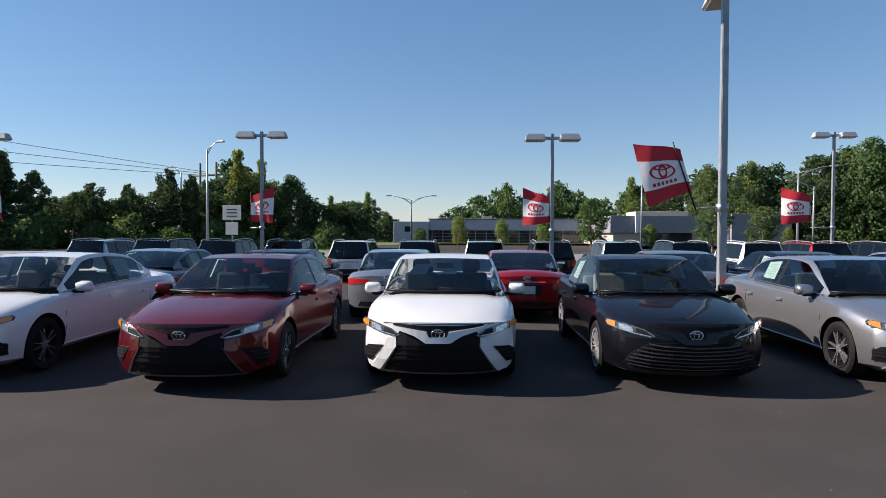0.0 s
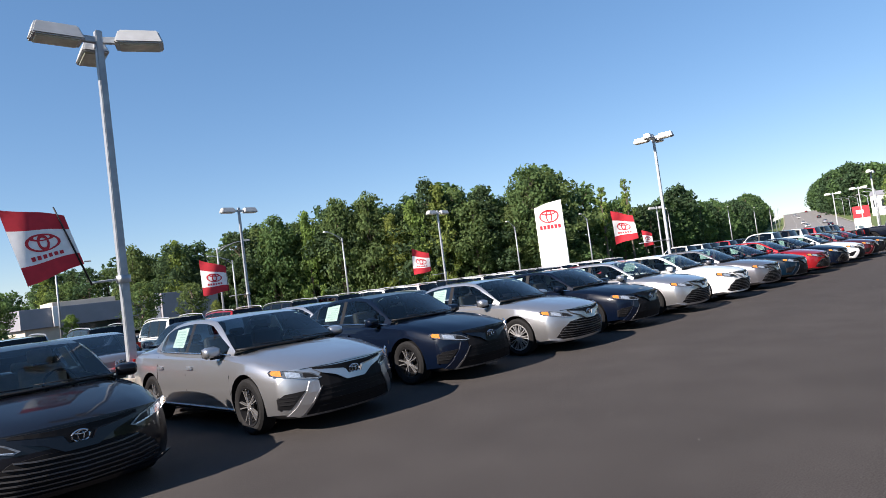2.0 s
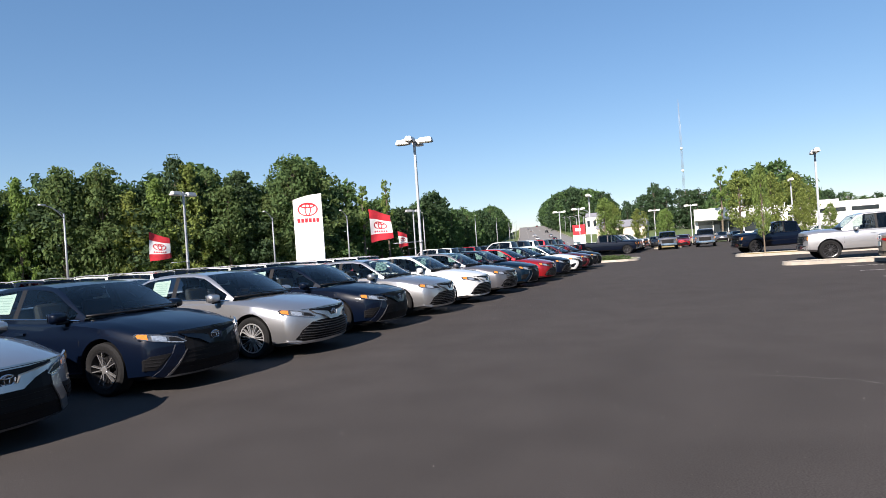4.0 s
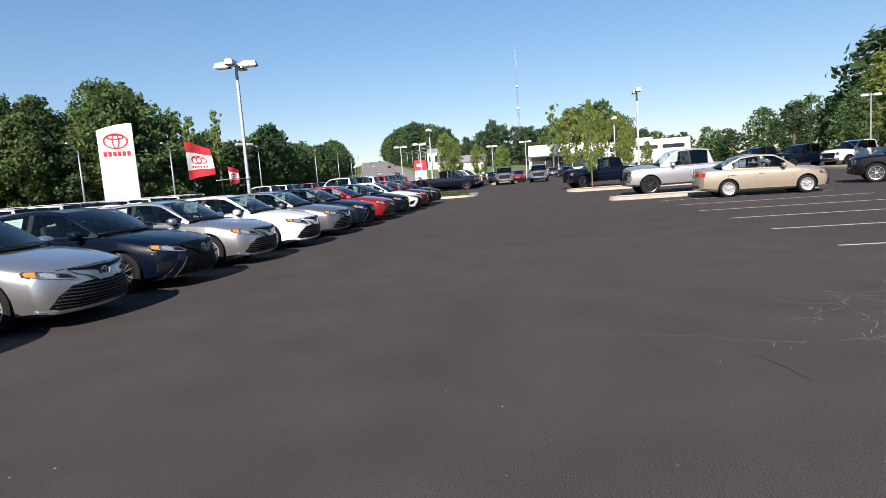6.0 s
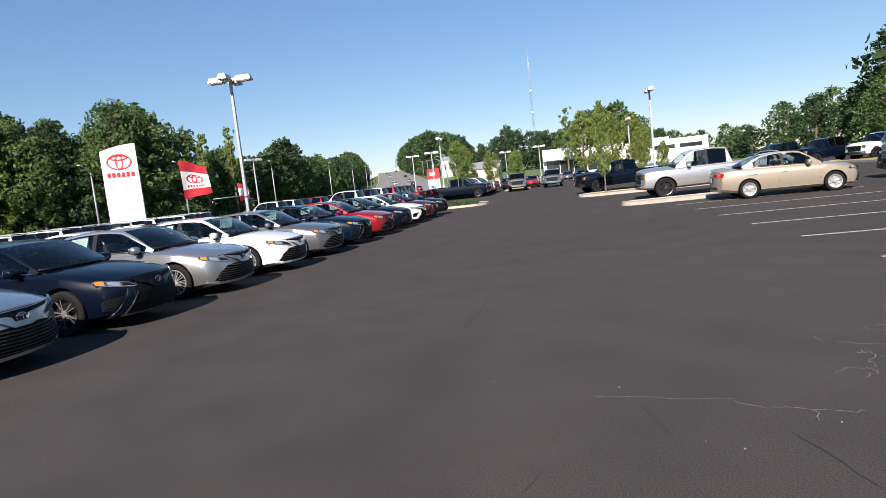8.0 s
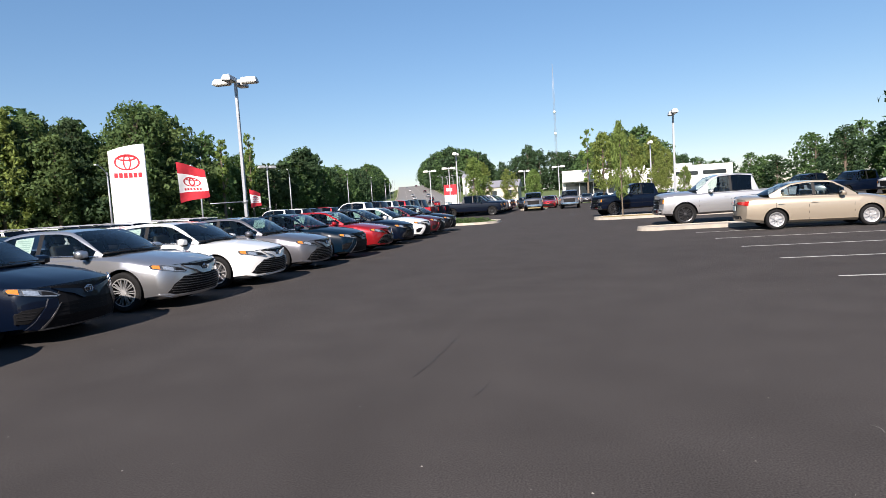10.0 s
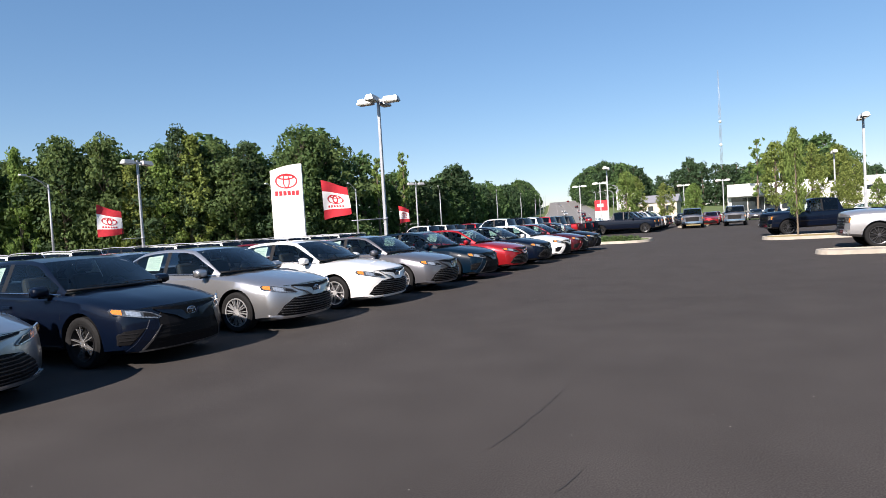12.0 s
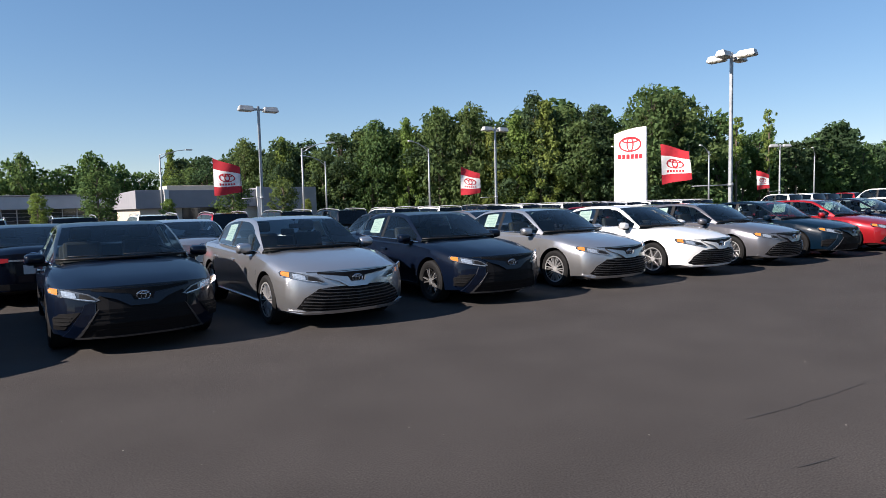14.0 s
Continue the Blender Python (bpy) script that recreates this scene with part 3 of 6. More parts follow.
def emblem(sh, car, z, r=0.075, x=0.0, back=False, on=0.02):
    """A plain bright oval badge: a ring with a bar."""
    y = (sh.warp(x, sh.length, z) + on) if back else (sh.warp(x, 0, z) - on)
    n = 20
    pts = [(x + r * 1.35 * math.cos(2 * math.pi * i / n), y, z + r * 0.95 * math.sin(2 * math.pi * i / n)) for i in range(n + 1)]
    pa = [tube_mesh("", pts, [0.009] * (n + 1), CHROME, 5, False)]
    inner = [(x + r * 0.5 * math.cos(2 * math.pi * i / 12), y, z + r * 0.86 * math.sin(2 * math.pi * i / 12)) for i in range(13)]
    pa.append(tube_mesh("", inner, [0.007] * 13, CHROME, 5, False))
    top = [(x + r * 1.15 * math.cos(math.pi * i / 8), y, z + r * 0.75 - r * 0.45 * math.sin(math.pi * i / 8)) for i in range(9)]
    pa.append(tube_mesh("", top, [0.007] * 9, CHROME, 5, False))
    bm = bmesh.new()
    for m in pa:
        bm.from_mesh(m)
    part("emblem", bm, CHROME, car, "plain chrome oval badge")


SEDAN_SHAPE = dict(
    length=4.88, width=1.84,
    stations=[0, 0.05, 0.15, 0.3, 0.5, 0.75, 1.0, 1.2, 1.35, 1.7, 2.2, 2.8, 3.4, 3.9, 4.05, 4.2, 4.45, 4.68, 4.82, 4.88],
    half=[(0, 0.84), (0.15, 0.875), (0.4, 0.905), (0.9, 0.915), (1.6, 0.90), (2.6, 0.905), (3.6, 0.92), (4.2, 0.91), (4.7, 0.865), (4.88, 0.82)],
    under=[(0, 0.20), (0.3, 0.17), (1.5, 0.19), (3.6, 0.20), (4.5, 0.24), (4.88, 0.34)],
    shoulder=[(0, 0.75), (0.15, 0.785), (0.4, 0.83), (0.8, 0.88), (1.3, 0.935), (2.2, 0.955), (3.4, 0.985), (4.2, 1.00), (4.7, 0.985), (4.88, 0.93)],
    top=[(0, 0.765), (0.1, 0.81), (0.3, 0.86), (0.6, 0.91), (0.9, 0.955), (1.2, 0.985), (1.35, 0.93), (1.36, 0.80), (3.88, 0.84), (4.05, 1.03), (4.2, 1.075), (4.6, 1.085), (4.8, 1.05), (4.88, 0.97)],
    wheels=(0.985, 3.81), radius=0.338,
    cabin=dict(glass=(1.10, 2.02, 3.28, 4.22), roof=[(1.10, 0.985), (1.4, 1.135), (1.75, 1.30), (2.02, 1.395), (2.3, 1.435), (2.65, 1.445), (3.0, 1.43), (3.28, 1.39), (3.7, 1.26), (4.22, 1.075)],
               belt=[(1.10, 0.955), (2.2, 0.965), (3.3, 0.995), (4.22, 1.05)], half=[(1.10, 0.78), (1.6, 0.835), (2.6, 0.845), (3.4, 0.84), (4.22, 0.72)],
               tumble=0.42, bow=0.30, side=(1.27, 3.78), pillars=[(2.62, 0.09), (3.42, 0.035)], floor=(1.34, 3.95), bright=True))


UPPER = [(-0.50, 0.725), (-0.25, 0.690), (-0.12, 0.672), (-0.10, 0.61), (0.10, 0.61), (0.12, 0.672), (0.25, 0.690), (0.50, 0.725), (0.50, 0.742), (0.2, 0.730), (-0.2, 0.730), (-0.50, 0.742)]
NOSE = [(-0.42, 0.672), (-0.26, 0.622), (-0.13, 0.545), (0.13, 0.545), (0.26, 0.622), (0.42, 0.672), (0.50, 0.722), (0.25, 0.686), (0.125, 0.664), (0.095, 0.605), (-0.095, 0.605), (-0.125, 0.664), (-0.25, 0.686), (-0.50, 0.722)]


def sedan(kind, color, wheels, seats=INTERIOR, front=True, back=True, style=None):
    """A mid-size saloon, nose towards -y at the origin; kind: sport, luxury or plain."""
    sh = Shape(**(style or SEDAN_SHAPE))
    car = new("car")
    part("body", body_mesh(sh), None, car)
    add_cabin(sh, car, GLASS, GLASS, stickers=front, seats=seats)
    add_mirrors(sh, car)
    add_sides(sh, car, [(1.36, 0.30, 0.90), (2.60, 0.28, 0.93), (3.52, 0.55, 0.95)], 0.80)
    add_wheels(sh, car, wheels)
    f = on_front(sh)
    # lights: lens, dark surround and amber marker
    lens = [(0.42, 0.625), (0.47, 0.605), (0.62, 0.632), (0.78, 0.672), (0.880, 0.708), (0.889, 0.752), (0.868, 0.774), (0.70, 0.742), (0.52, 0.690)]
    for o in (lens, mirrored(lens)):
        h = part("headlight", outline_mesh("headlight", o, f, 0.012, LAMP_LENS, 6), None, car, "clear headlight with dark housing")
        s = 1 if o is lens else -1
        am = [(0.80, 0.690), (0.874, 0.716), (0.883, 0.750), (0.866, 0.767), (0.80, 0.756)]
        part("amber_marker", outline_mesh("amber_marker", am if s > 0 else mirrored(am), f, 0.016, AMBER, 2), None, h, "orange reflector")
        dk = [(0.45, 0.626), (0.48, 0.618), (0.61, 0.640), (0.61, 0.700), (0.54, 0.684)]
        el = [(0.635, 0.655), (0.70, 0.668), (0.765, 0.690), (0.77, 0.738), (0.71, 0.728), (0.645, 0.706)]
        part("lamp_reflector", outline_mesh("lamp_reflector", el if s > 0 else mirrored(el), f, 0.019, REFLECTOR, 4), None, h, "bright lamp reflector")
        br = [(0.47, 0.616), (0.62, 0.640), (0.76, 0.674), (0.76, 0.682), (0.62, 0.648), (0.47, 0.623)]
        part("light_strip", outline_mesh("light_strip", br if s > 0 else mirrored(br), f, 0.017, REFLECTOR, 4), None, h)
        part("lamp_eyebrow", outline_mesh("lamp_eyebrow", dk if s > 0 else mirrored(dk), f, 0.015, TRIM, 4), None, h)
    if kind == "sport":
        part("upper_grille", outline_mesh("upper_grille", UPPER, f, 0.006, MESHG, 9), None, car, "narrow black slot under the hood edge")
        part("nose_bar", outline_mesh("nose_bar", NOSE, f, 0.034, P, 11), None, car)
        lower = [(-0.60, 0.215), (0.60, 0.215), (0.62, 0.25), (0.455, 0.50), (0.465, 0.61), (0.42, 0.672), (0.26, 0.625), (0.12, 0.55), (-0.12, 0.55), (-0.26, 0.625), (-0.42, 0.672), (-0.465, 0.61), (-0.455, 0.50), (-0.62, 0.25)]
        low = part("lower_grille", outline_mesh("lower_grille", lower, f, 0.008, MESHG, 9), None, car, "black mesh lower grille")
        for zz in (0.29, 0.35, 0.41, 0.47):
            w = 0.58 - (zz - 0.27) * 0.62
            part("slat", outline_mesh("slat", [(-w, zz), (w, zz), (w, zz + 0.014), (-w, zz + 0.014)], f, 0.014, MESHG, 7), None, low)
        for s in (1, -1):
            arm = [(0.466, 0.595), (0.56, 0.60), (0.60, 0.50), (0.72, 0.30), (0.78, 0.235), (0.66, 0.212), (0.625, 0.252), (0.466, 0.495)]
            part("intake_blade", outline_mesh("intake_blade", arm if s > 0 else mirrored(arm), f, 0.014, P, 6), None, car)
            edge = [(0.440, 0.525), (0.462, 0.505), (0.622, 0.262), (0.65, 0.225), (0.628, 0.22), (0.598, 0.252)]
            part("blade_trim", outline_mesh("blade_trim", edge if s > 0 else mirrored(edge), f, 0.019, DARK_ALLOY, 6), None, car, "satin dark edge of the intake")
            vent = [(0.61, 0.500), (0.80, 0.485), (0.86, 0.44), (0.855, 0.32), (0.76, 0.31), (0.68, 0.42)]
            v = part("side_vent", outline_mesh("side_vent", vent if s > 0 else mirrored(vent), f, 0.006, MESHG, 4), None, car)
            for q in range(3):
                zz = 0.36 + 0.04 * q
                fin = [(0.735 - 0.02 * q, zz), (0.85, zz + 0.006), (0.85, zz + 0.018), (0.73 - 0.02 * q, zz + 0.012)]
                part("fin", outline_mesh("fin", fin if s > 0 else mirrored(fin), f, 0.014, TRIM, 3), None, v)
        part("lip", outline_mesh("lip", [(-0.66, 0.20), (0.66, 0.20), (0.67, 0.218), (-0.67, 0.218)], f, 0.02, DARK_ALLOY, 9), None, car)
    else:
        part("upper_grille", outline_mesh("upper_grille", UPPER, f, 0.006, MESHG, 9), None, car, "narrow black slot under the hood edge")
        part("nose_bar", outline_mesh("nose_bar", NOSE, f, 0.03, P, 11), None, car)
        lower = [(-0.60, 0.235), (0.60, 0.235), (0.74, 0.29), (0.66, 0.42), (0.50, 0.535), (0.30, 0.555), (-0.30, 0.555), (-0.50, 0.535), (-0.66, 0.42), (-0.74, 0.29)]
        low = part("lower_grille", outline_mesh("lower_grille", lower, f, 0.008, MESHG, 9), None, car, "wide black slatted grille")
        for i in range(7):
            zz = 0.262 + 0.040 * i
            w = (0.68, 0.70, 0.67, 0.64, 0.60, 0.55, 0.48)[i]
            sag = 0.03
            sl = [(-w, zz + sag), (-w * 0.7, zz + sag * 0.4), (0, zz), (w * 0.7, zz + sag * 0.4), (w, zz + sag), (w, zz + sag + 0.011), (w * 0.7, zz + sag * 0.4 + 0.011), (0, zz + 0.011), (-w * 0.7, zz + sag * 0.4 + 0.011), (-w, zz + sag + 0.011)]
            part("slat", outline_mesh("slat", sl, f, 0.03, DARK_ALLOY, 7), None, low)
        ch = [(-0.72, 0.225), (0.72, 0.225), (0.85, 0.255), (0.85, 0.27), (0.72, 0.248), (-0.72, 0.248), (-0.85, 0.27), (-0.85, 0.255)]
        part("lip", outline_mesh("lip", ch, f, 0.03, P, 9), None, car)
    part("hood_gap", outline_mesh("hood_gap", [(-0.62, 0.742), (0.62, 0.742), (0.62, 0.748), (-0.62, 0.748)], f, 0.003, TRIM, 9), None, car)
    emblem(sh, car, 0.645, 0.052, on=0.03)
    add_back(sh, car)
    return car


def add_back(sh, car, z=0.86, inner=0.36):
    b = on_back(sh)
    o = [(inner, z - 0.03), (0.80, z - 0.08), (0.83, z + 0.06), (inner, z + 0.035)]
    for s in (1, -1):
        part("tail_light", outline_mesh("tail_light", o if s > 0 else mirrored(o), b, 0.012, TAIL, 4), None, car)
    part("plate_recess", outline_mesh("plate_recess", [(-0.26, z - 0.26), (0.26, z - 0.26), (0.28, z - 0.06), (-0.28, z - 0.06)], b, 0.004, TRIM, 3), None, car)
    part("licence_plate", outline_mesh("licence_plate", [(-0.155, z - 0.24), (0.155, z - 0.24), (0.155, z - 0.085), (-0.155, z - 0.085)], b, 0.012, PAPER, 1), None, car, "blank white plate")
    part("rear_bumper_valance", outline_mesh("rear_bumper_valance", [(-0.6, 0.36), (0.6, 0.36), (0.55, 0.46), (-0.55, 0.46)], b, 0.006, TRIM, 5), None, car)
    part("bright_bar", outline_mesh("bright_bar", [(-inner, z - 0.02), (inner, z - 0.02), (inner, z + 0.01), (-inner, z + 0.01)], b, 0.012, CHROME, 5), None, car)
    emblem(sh, car, z + 0.07, 0.05, back=True, on=0.006)


SUV_SHAPE = dict(
    length=4.75, width=1.92,
    stations=[0, 0.06, 0.15, 0.35, 0.7, 1.0, 1.2, 1.35, 1.36, 1.8, 2.4, 3.0, 3.7, 4.3, 4.55, 4.70, 4.75],
    half=[(0, 0.88), (0.2, 0.92), (0.8, 0.95), (3.8, 0.95), (4.5, 0.93), (4.75, 0.90)],
    under=[(0, 0.36), (0.4, 0.28), (4.2, 0.30), (4.75, 0.44)],
    shoulder=[(0, 0.95), (0.15, 1.00), (0.8, 1.06), (4.4, 1.10), (4.75, 1.06)],
    top=[(0, 0.98), (0.1, 1.06), (0.6, 1.12), (1.2, 1.15), (1.35, 1.1), (1.36, 0.9), (4.54, 0.9), (4.56, 1.06), (4.75, 1.06)],
    wheels=(0.90, 3.68), radius=0.385, push=0.22, back=0.12, lean=0.12,
    cabin=dict(glass=(1.20, 1.80, 4.28, 4.66), roof=[(1.20, 1.14), (1.5, 1.42), (1.80, 1.70), (2.1, 1.78), (3.0, 1.81), (4.28, 1.76), (4.66, 1.16)],
               belt=[(1.20, 1.09), (4.66, 1.12)], half=[(1.20, 0.82), (1.7, 0.87), (4.66, 0.86)], tumble=0.24, bow=0.14,
               side=(1.55, 4.22), pillars=[(2.58, 0.10), (3.50, 0.10)], floor=(1.34, 4.56)))

TRUCK_SHAPE = dict(
    length=5.75, width=2.02,
    stations=[0, 0.06, 0.15, 0.35, 0.7, 1.1, 1.3, 1.5, 1.51, 1.9, 2.4, 3.0, 3.6, 3.79, 3.8, 3.92, 3.93, 4.6, 5.2, 5.62, 5.63, 5.70, 5.75],
    half=[(0, 0.92), (0.2, 0.96), (0.8, 1.0), (5.3, 0.99), (5.75, 0.96)],
    under=[(0, 0.42), (0.5, 0.36), (5.0, 0.42), (5.75, 0.52)],
    shoulder=[(0, 1.12), (0.2, 1.17), (0.8, 1.20), (3.8, 1.22), (5.75, 1.23)],
    top=[(0, 1.19), (0.1, 1.26), (0.6, 1.31), (1.3, 1.31), (1.5, 1.2), (1.51, 1.0), (3.79, 1.0), (3.8, 1.2), (3.92, 1.2), (3.93, 0.75), (5.62, 0.75), (5.63, 1.21), (5.75, 1.21)],
    wheels=(0.98, 4.68), radius=0.42, push=0.20, back=0.08, lean=0.08,
    cabin=dict(glass=(1.36, 2.02, 3.62, 3.86), roof=[(1.36, 1.29), (1.7, 1.56), (2.02, 1.82), (2.3, 1.90), (3.0, 1.92), (3.62, 1.86), (3.86, 1.24)],
               belt=[(1.36, 1.19), (3.86, 1.22)], half=[(1.36, 0.86), (1.8, 0.92), (3.86, 0.91)], tumble=0.22, bow=0.12,
               side=(1.76, 3.58), pillars=[(2.72, 0.09)], floor=(1.49, 3.80)))

COMPACT_SHAPE = dict(SEDAN_SHAPE, length=4.55, width=1.76,
    stations=[0, 0.05, 0.15, 0.3, 0.5, 0.75, 1.0, 1.1, 1.25, 1.6, 2.1, 2.7, 3.2, 3.65, 3.8, 3.95, 4.2, 4.4, 4.5, 4.55],
    half=[(0, 0.80), (0.15, 0.84), (0.4, 0.865), (0.9, 0.875), (3.4, 0.88), (4.1, 0.86), (4.4, 0.82), (4.55, 0.79)],
    under=[(0, 0.20), (0.3, 0.17), (3.5, 0.19), (4.2, 0.24), (4.55, 0.30)],
    shoulder=[(0, 0.70), (0.15, 0.76), (0.4, 0.83), (0.8, 0.90), (1.3, 0.95), (3.4, 0.99), (4.2, 1.0), (4.55, 0.96)],
    top=[(0, 0.72), (0.1, 0.79), (0.3, 0.87), (0.6, 0.93), (1.0, 0.985), (1.1, 0.99), (1.25, 0.93), (1.26, 0.80), (3.64, 0.84), (3.8, 1.03), (3.95, 1.075), (4.3, 1.09), (4.5, 1.06), (4.55, 1.0)],
    wheels=(0.92, 3.52), radius=0.315,
    cabin=dict(glass=(1.02, 1.86, 3.08, 3.92), roof=[(1.02, 0.985), (1.4, 1.20), (1.86, 1.425), (2.15, 1.46), (2.6, 1.465), (3.08, 1.41), (3.5, 1.27), (3.92, 1.08)],
               belt=[(1.02, 0.955), (3.92, 1.03)], half=[(1.02, 0.74), (1.5, 0.80), (3.2, 0.80), (3.92, 0.70)], tumble=0.36, bow=0.25,
               side=(1.45, 3.50), pillars=[(2.45, 0.09), (3.18, 0.035)], floor=(1.24, 3.70)))


def suv(color):
    """A boxy off-road estate car with roof rails."""
    sh = Shape(**SUV_SHAPE)
    car = new("suv")
    part("body", body_mesh(sh), None, car)
    add_cabin(sh, car, DARK_GLASS, DARK_GLASS, stickers=False, seats=INTERIOR, rails=True)
    add_mirrors(sh, car)
    add_sides(sh, car, [(1.40, 0.45, 1.06), (2.56, 0.45, 1.08), (3.44, 0.6, 1.08)], 0.96, sill=False)
    add_wheels(sh, car, "plain", 0.25)
    f, b = on_front(sh), on_back(sh)
    part("grille", outline_mesh("grille", [(-0.5, 0.62), (0.5, 0.62), (0.54, 0.93), (-0.54, 0.93)], f, 0.01, MESHG, 5), None, car)
    lens = [(0.58, 0.76), (0.86, 0.74), (0.87, 0.93), (0.58, 0.92)]
    tl = [(0.66, 0.80), (0.86, 0.80), (0.88, 1.06), (0.70, 1.06)]
    for s in (1, -1):
        part("headlight", outline_mesh("headlight", lens if s > 0 else mirrored(lens), f, 0.012, LAMP_LENS, 4), None, car)
        part("tail_light", outline_mesh("tail_light", tl if s > 0 else mirrored(tl), b, 0.015, TAIL, 3), None, car)
    part("front_bumper", outline_mesh("front_bumper", [(-0.84, 0.38), (0.84, 0.38), (0.86, 0.58), (-0.86, 0.58)], f, 0.03, TRIM, 7), None, car)
    part("rear_bumper", outline_mesh("rear_bumper", [(-0.84, 0.46), (0.84, 0.46), (0.86, 0.66), (-0.86, 0.66)], b, 0.07, TRIM, 7), None, car)
    part("licence_plate", outline_mesh("licence_plate", [(-0.155, 0.72), (0.155, 0.72), (0.155, 0.875), (-0.155, 0.875)], b, 0.012, PAPER, 1), None, car)
    part("bright_bar", outline_mesh("bright_bar", [(-0.42, 0.93), (0.42, 0.93), (0.42, 1.0), (-0.42, 1.0)], b, 0.02, CHROME, 3), None, car)
    own_paint(car, color)
    return car


def pickup(color, wheels="black"):
    """A crew-cab pickup truck with an open bed."""
    sh = Shape(**TRUCK_SHAPE)
    car = new("pickup_truck")
    part("body", body_mesh(sh), None, car)
    add_cabin(sh, car, DARK_GLASS, DARK_GLASS, stickers=False, seats=INTERIOR)
    add_mirrors(sh, car)
    add_sides(sh, car, [(1.50, 0.5, 1.15), (2.70, 0.5, 1.17), (3.66, 0.5, 1.18), (3.88, 0.55, 1.19)], 1.06, sill=False)
    add_wheels(sh, car, wheels, 0.27)
    f, b = on_front(sh), on_back(sh)
    g = part("grille", outline_mesh("grille", [(-0.56, 0.66), (0.56, 0.66), (0.62, 1.05), (-0.62, 1.05)], f, 0.012, MESHG, 5), None, car)
    for i in range(3):
        part("grille_bar", outline_mesh("grille_bar", [(-0.56, 0.74 + 0.1 * i), (0.56, 0.74 + 0.1 * i), (0.56, 0.77 + 0.1 * i), (-0.56, 0.77 + 0.1 * i)], f, 0.03, CHROME, 5), None, g)
    part("front_bumper", outline_mesh("front_bumper", [(-0.88, 0.44), (0.88, 0.44), (0.90, 0.64), (-0.90, 0.64)], f, 0.06, CHROME, 7), None, car)
    part("rear_bumper", outline_mesh("rear_bumper", [(-0.88, 0.54), (0.88, 0.54), (0.90, 0.70), (-0.90, 0.70)], b, 0.10, CHROME, 7), None, car)
    lens = [(0.64, 0.86), (0.90, 0.86), (0.91, 1.06), (0.66, 1.07)]
    tl = [(0.78, 0.84), (0.92, 0.84), (0.93, 1.17), (0.80, 1.17)]
    for s in (1, -1):
        h = part("headlight", outline_mesh("headlight", lens if s > 0 else mirrored(lens), f, 0.015, LAMP_LENS, 4), None, car)
        am = [(0.86, 0.88), (0.905, 0.88), (0.91, 1.03), (0.87, 1.03)]
        part("amber_marker", outline_mesh("amber_marker", am if s > 0 else mirrored(am), f, 0.02, AMBER, 2), None, h)
        part("tail_light", outline_mesh("tail_light", tl if s > 0 else mirrored(tl), b, 0.015, TAIL, 2), None, car)
    own_paint(car, color)
    return car


# ---- ground ----
def rise(x, y):
    """The land climbs slowly far down the road."""
    off = y - (48 + 0.25 * (x - 210))
    return 22.0 * smooth01((x - 120) / 640) * math.exp(-(off / (48.0 if off > 0 else 110.0)) ** 2) - 0.45 * smooth01((y - 11) / 26)


def ground_sheet():
    xs = sorted(set([-900, -400, -200] + list(range(-120, 130, 8)) + list(range(130, 820, 18)) + [900, 1500]))
    ys = sorted(set([-900, -400, -200] + list(range(-120, 240, 8)) + [260, 400, 700, 1200]))
    verts = [(x, y, rise(x, y)) for x in xs for y in ys]
    n = len(ys)
    faces, idx = [], []
    for i in range(len(xs) - 1):
        for j in range(n - 1):
            faces.append((i * n + j, (i + 1) * n + j, (i + 1) * n + j + 1, i * n + j + 1))
            cx, cy = (xs[i] + xs[i + 1]) / 2, (ys[j] + ys[j + 1]) / 2
            idx.append(0 if (-60 < cx < 104 and -40 < cy < 40) or (-14 < cx < 48 and 40 <= cy < 120) else 1)
    ob = new("ground", mesh("ground", verts, faces, [ASPHALT, GRASS], idx))
    tagged(ob, "smooth dark asphalt car park with grass beyond it", "ground", kind="structure")
    return ob


ground_sheet()

ROAD_LINE = [(-300, 60), (-120, 60), (-30, 58), (30, 54), (70, 47), (105, 38), (150, 38), (210, 47), (342, 80), (470, 114), (760, 191)]


def road_at(x):
    return float(np.interp(x, [a for a, _ in ROAD_LINE], [b for _, b in ROAD_LINE]))


def ribbon(name, x0, x1, off0, off1, lift, material, step=6.0, dash=0.0):
    verts, faces = [], []
    xs = np.arange(x0, x1, step)
    for i, x in enumerate(xs):
        ya = (road_at(x - 12) + road_at(x) + road_at(x + 12)) / 3
        for o in (off0, off1):
            verts.append((x, ya + o, rise(x, ya) + lift))
        if i and (not dash or i % 3 == 1):
            k = 2 * i
            faces.append((k - 2, k, k + 1, k - 1))
    return new(name, mesh(name, verts, faces, material))


tagged(ribbon("road", -300, 748, -12, 12, 0.05, ROAD), "pale grey multi-lane road climbing a hill", "road", kind="structure")
for off in (-7.2, -2.4, 2.4, 7.2):
    tagged(ribbon("lane_marking", -120, 748, off - 0.09, off + 0.09, 0.07, LINE, 4.0, 1), "broken white lane line", "road marking", "lane lines", "structure")
for off in (-12.4, 12.4):
    tagged(ribbon("kerb", -300, 748, off - 0.25, off + 0.25, 0.16, CONCRETE), "concrete road kerb", "kerb", "road kerbs", "structure")


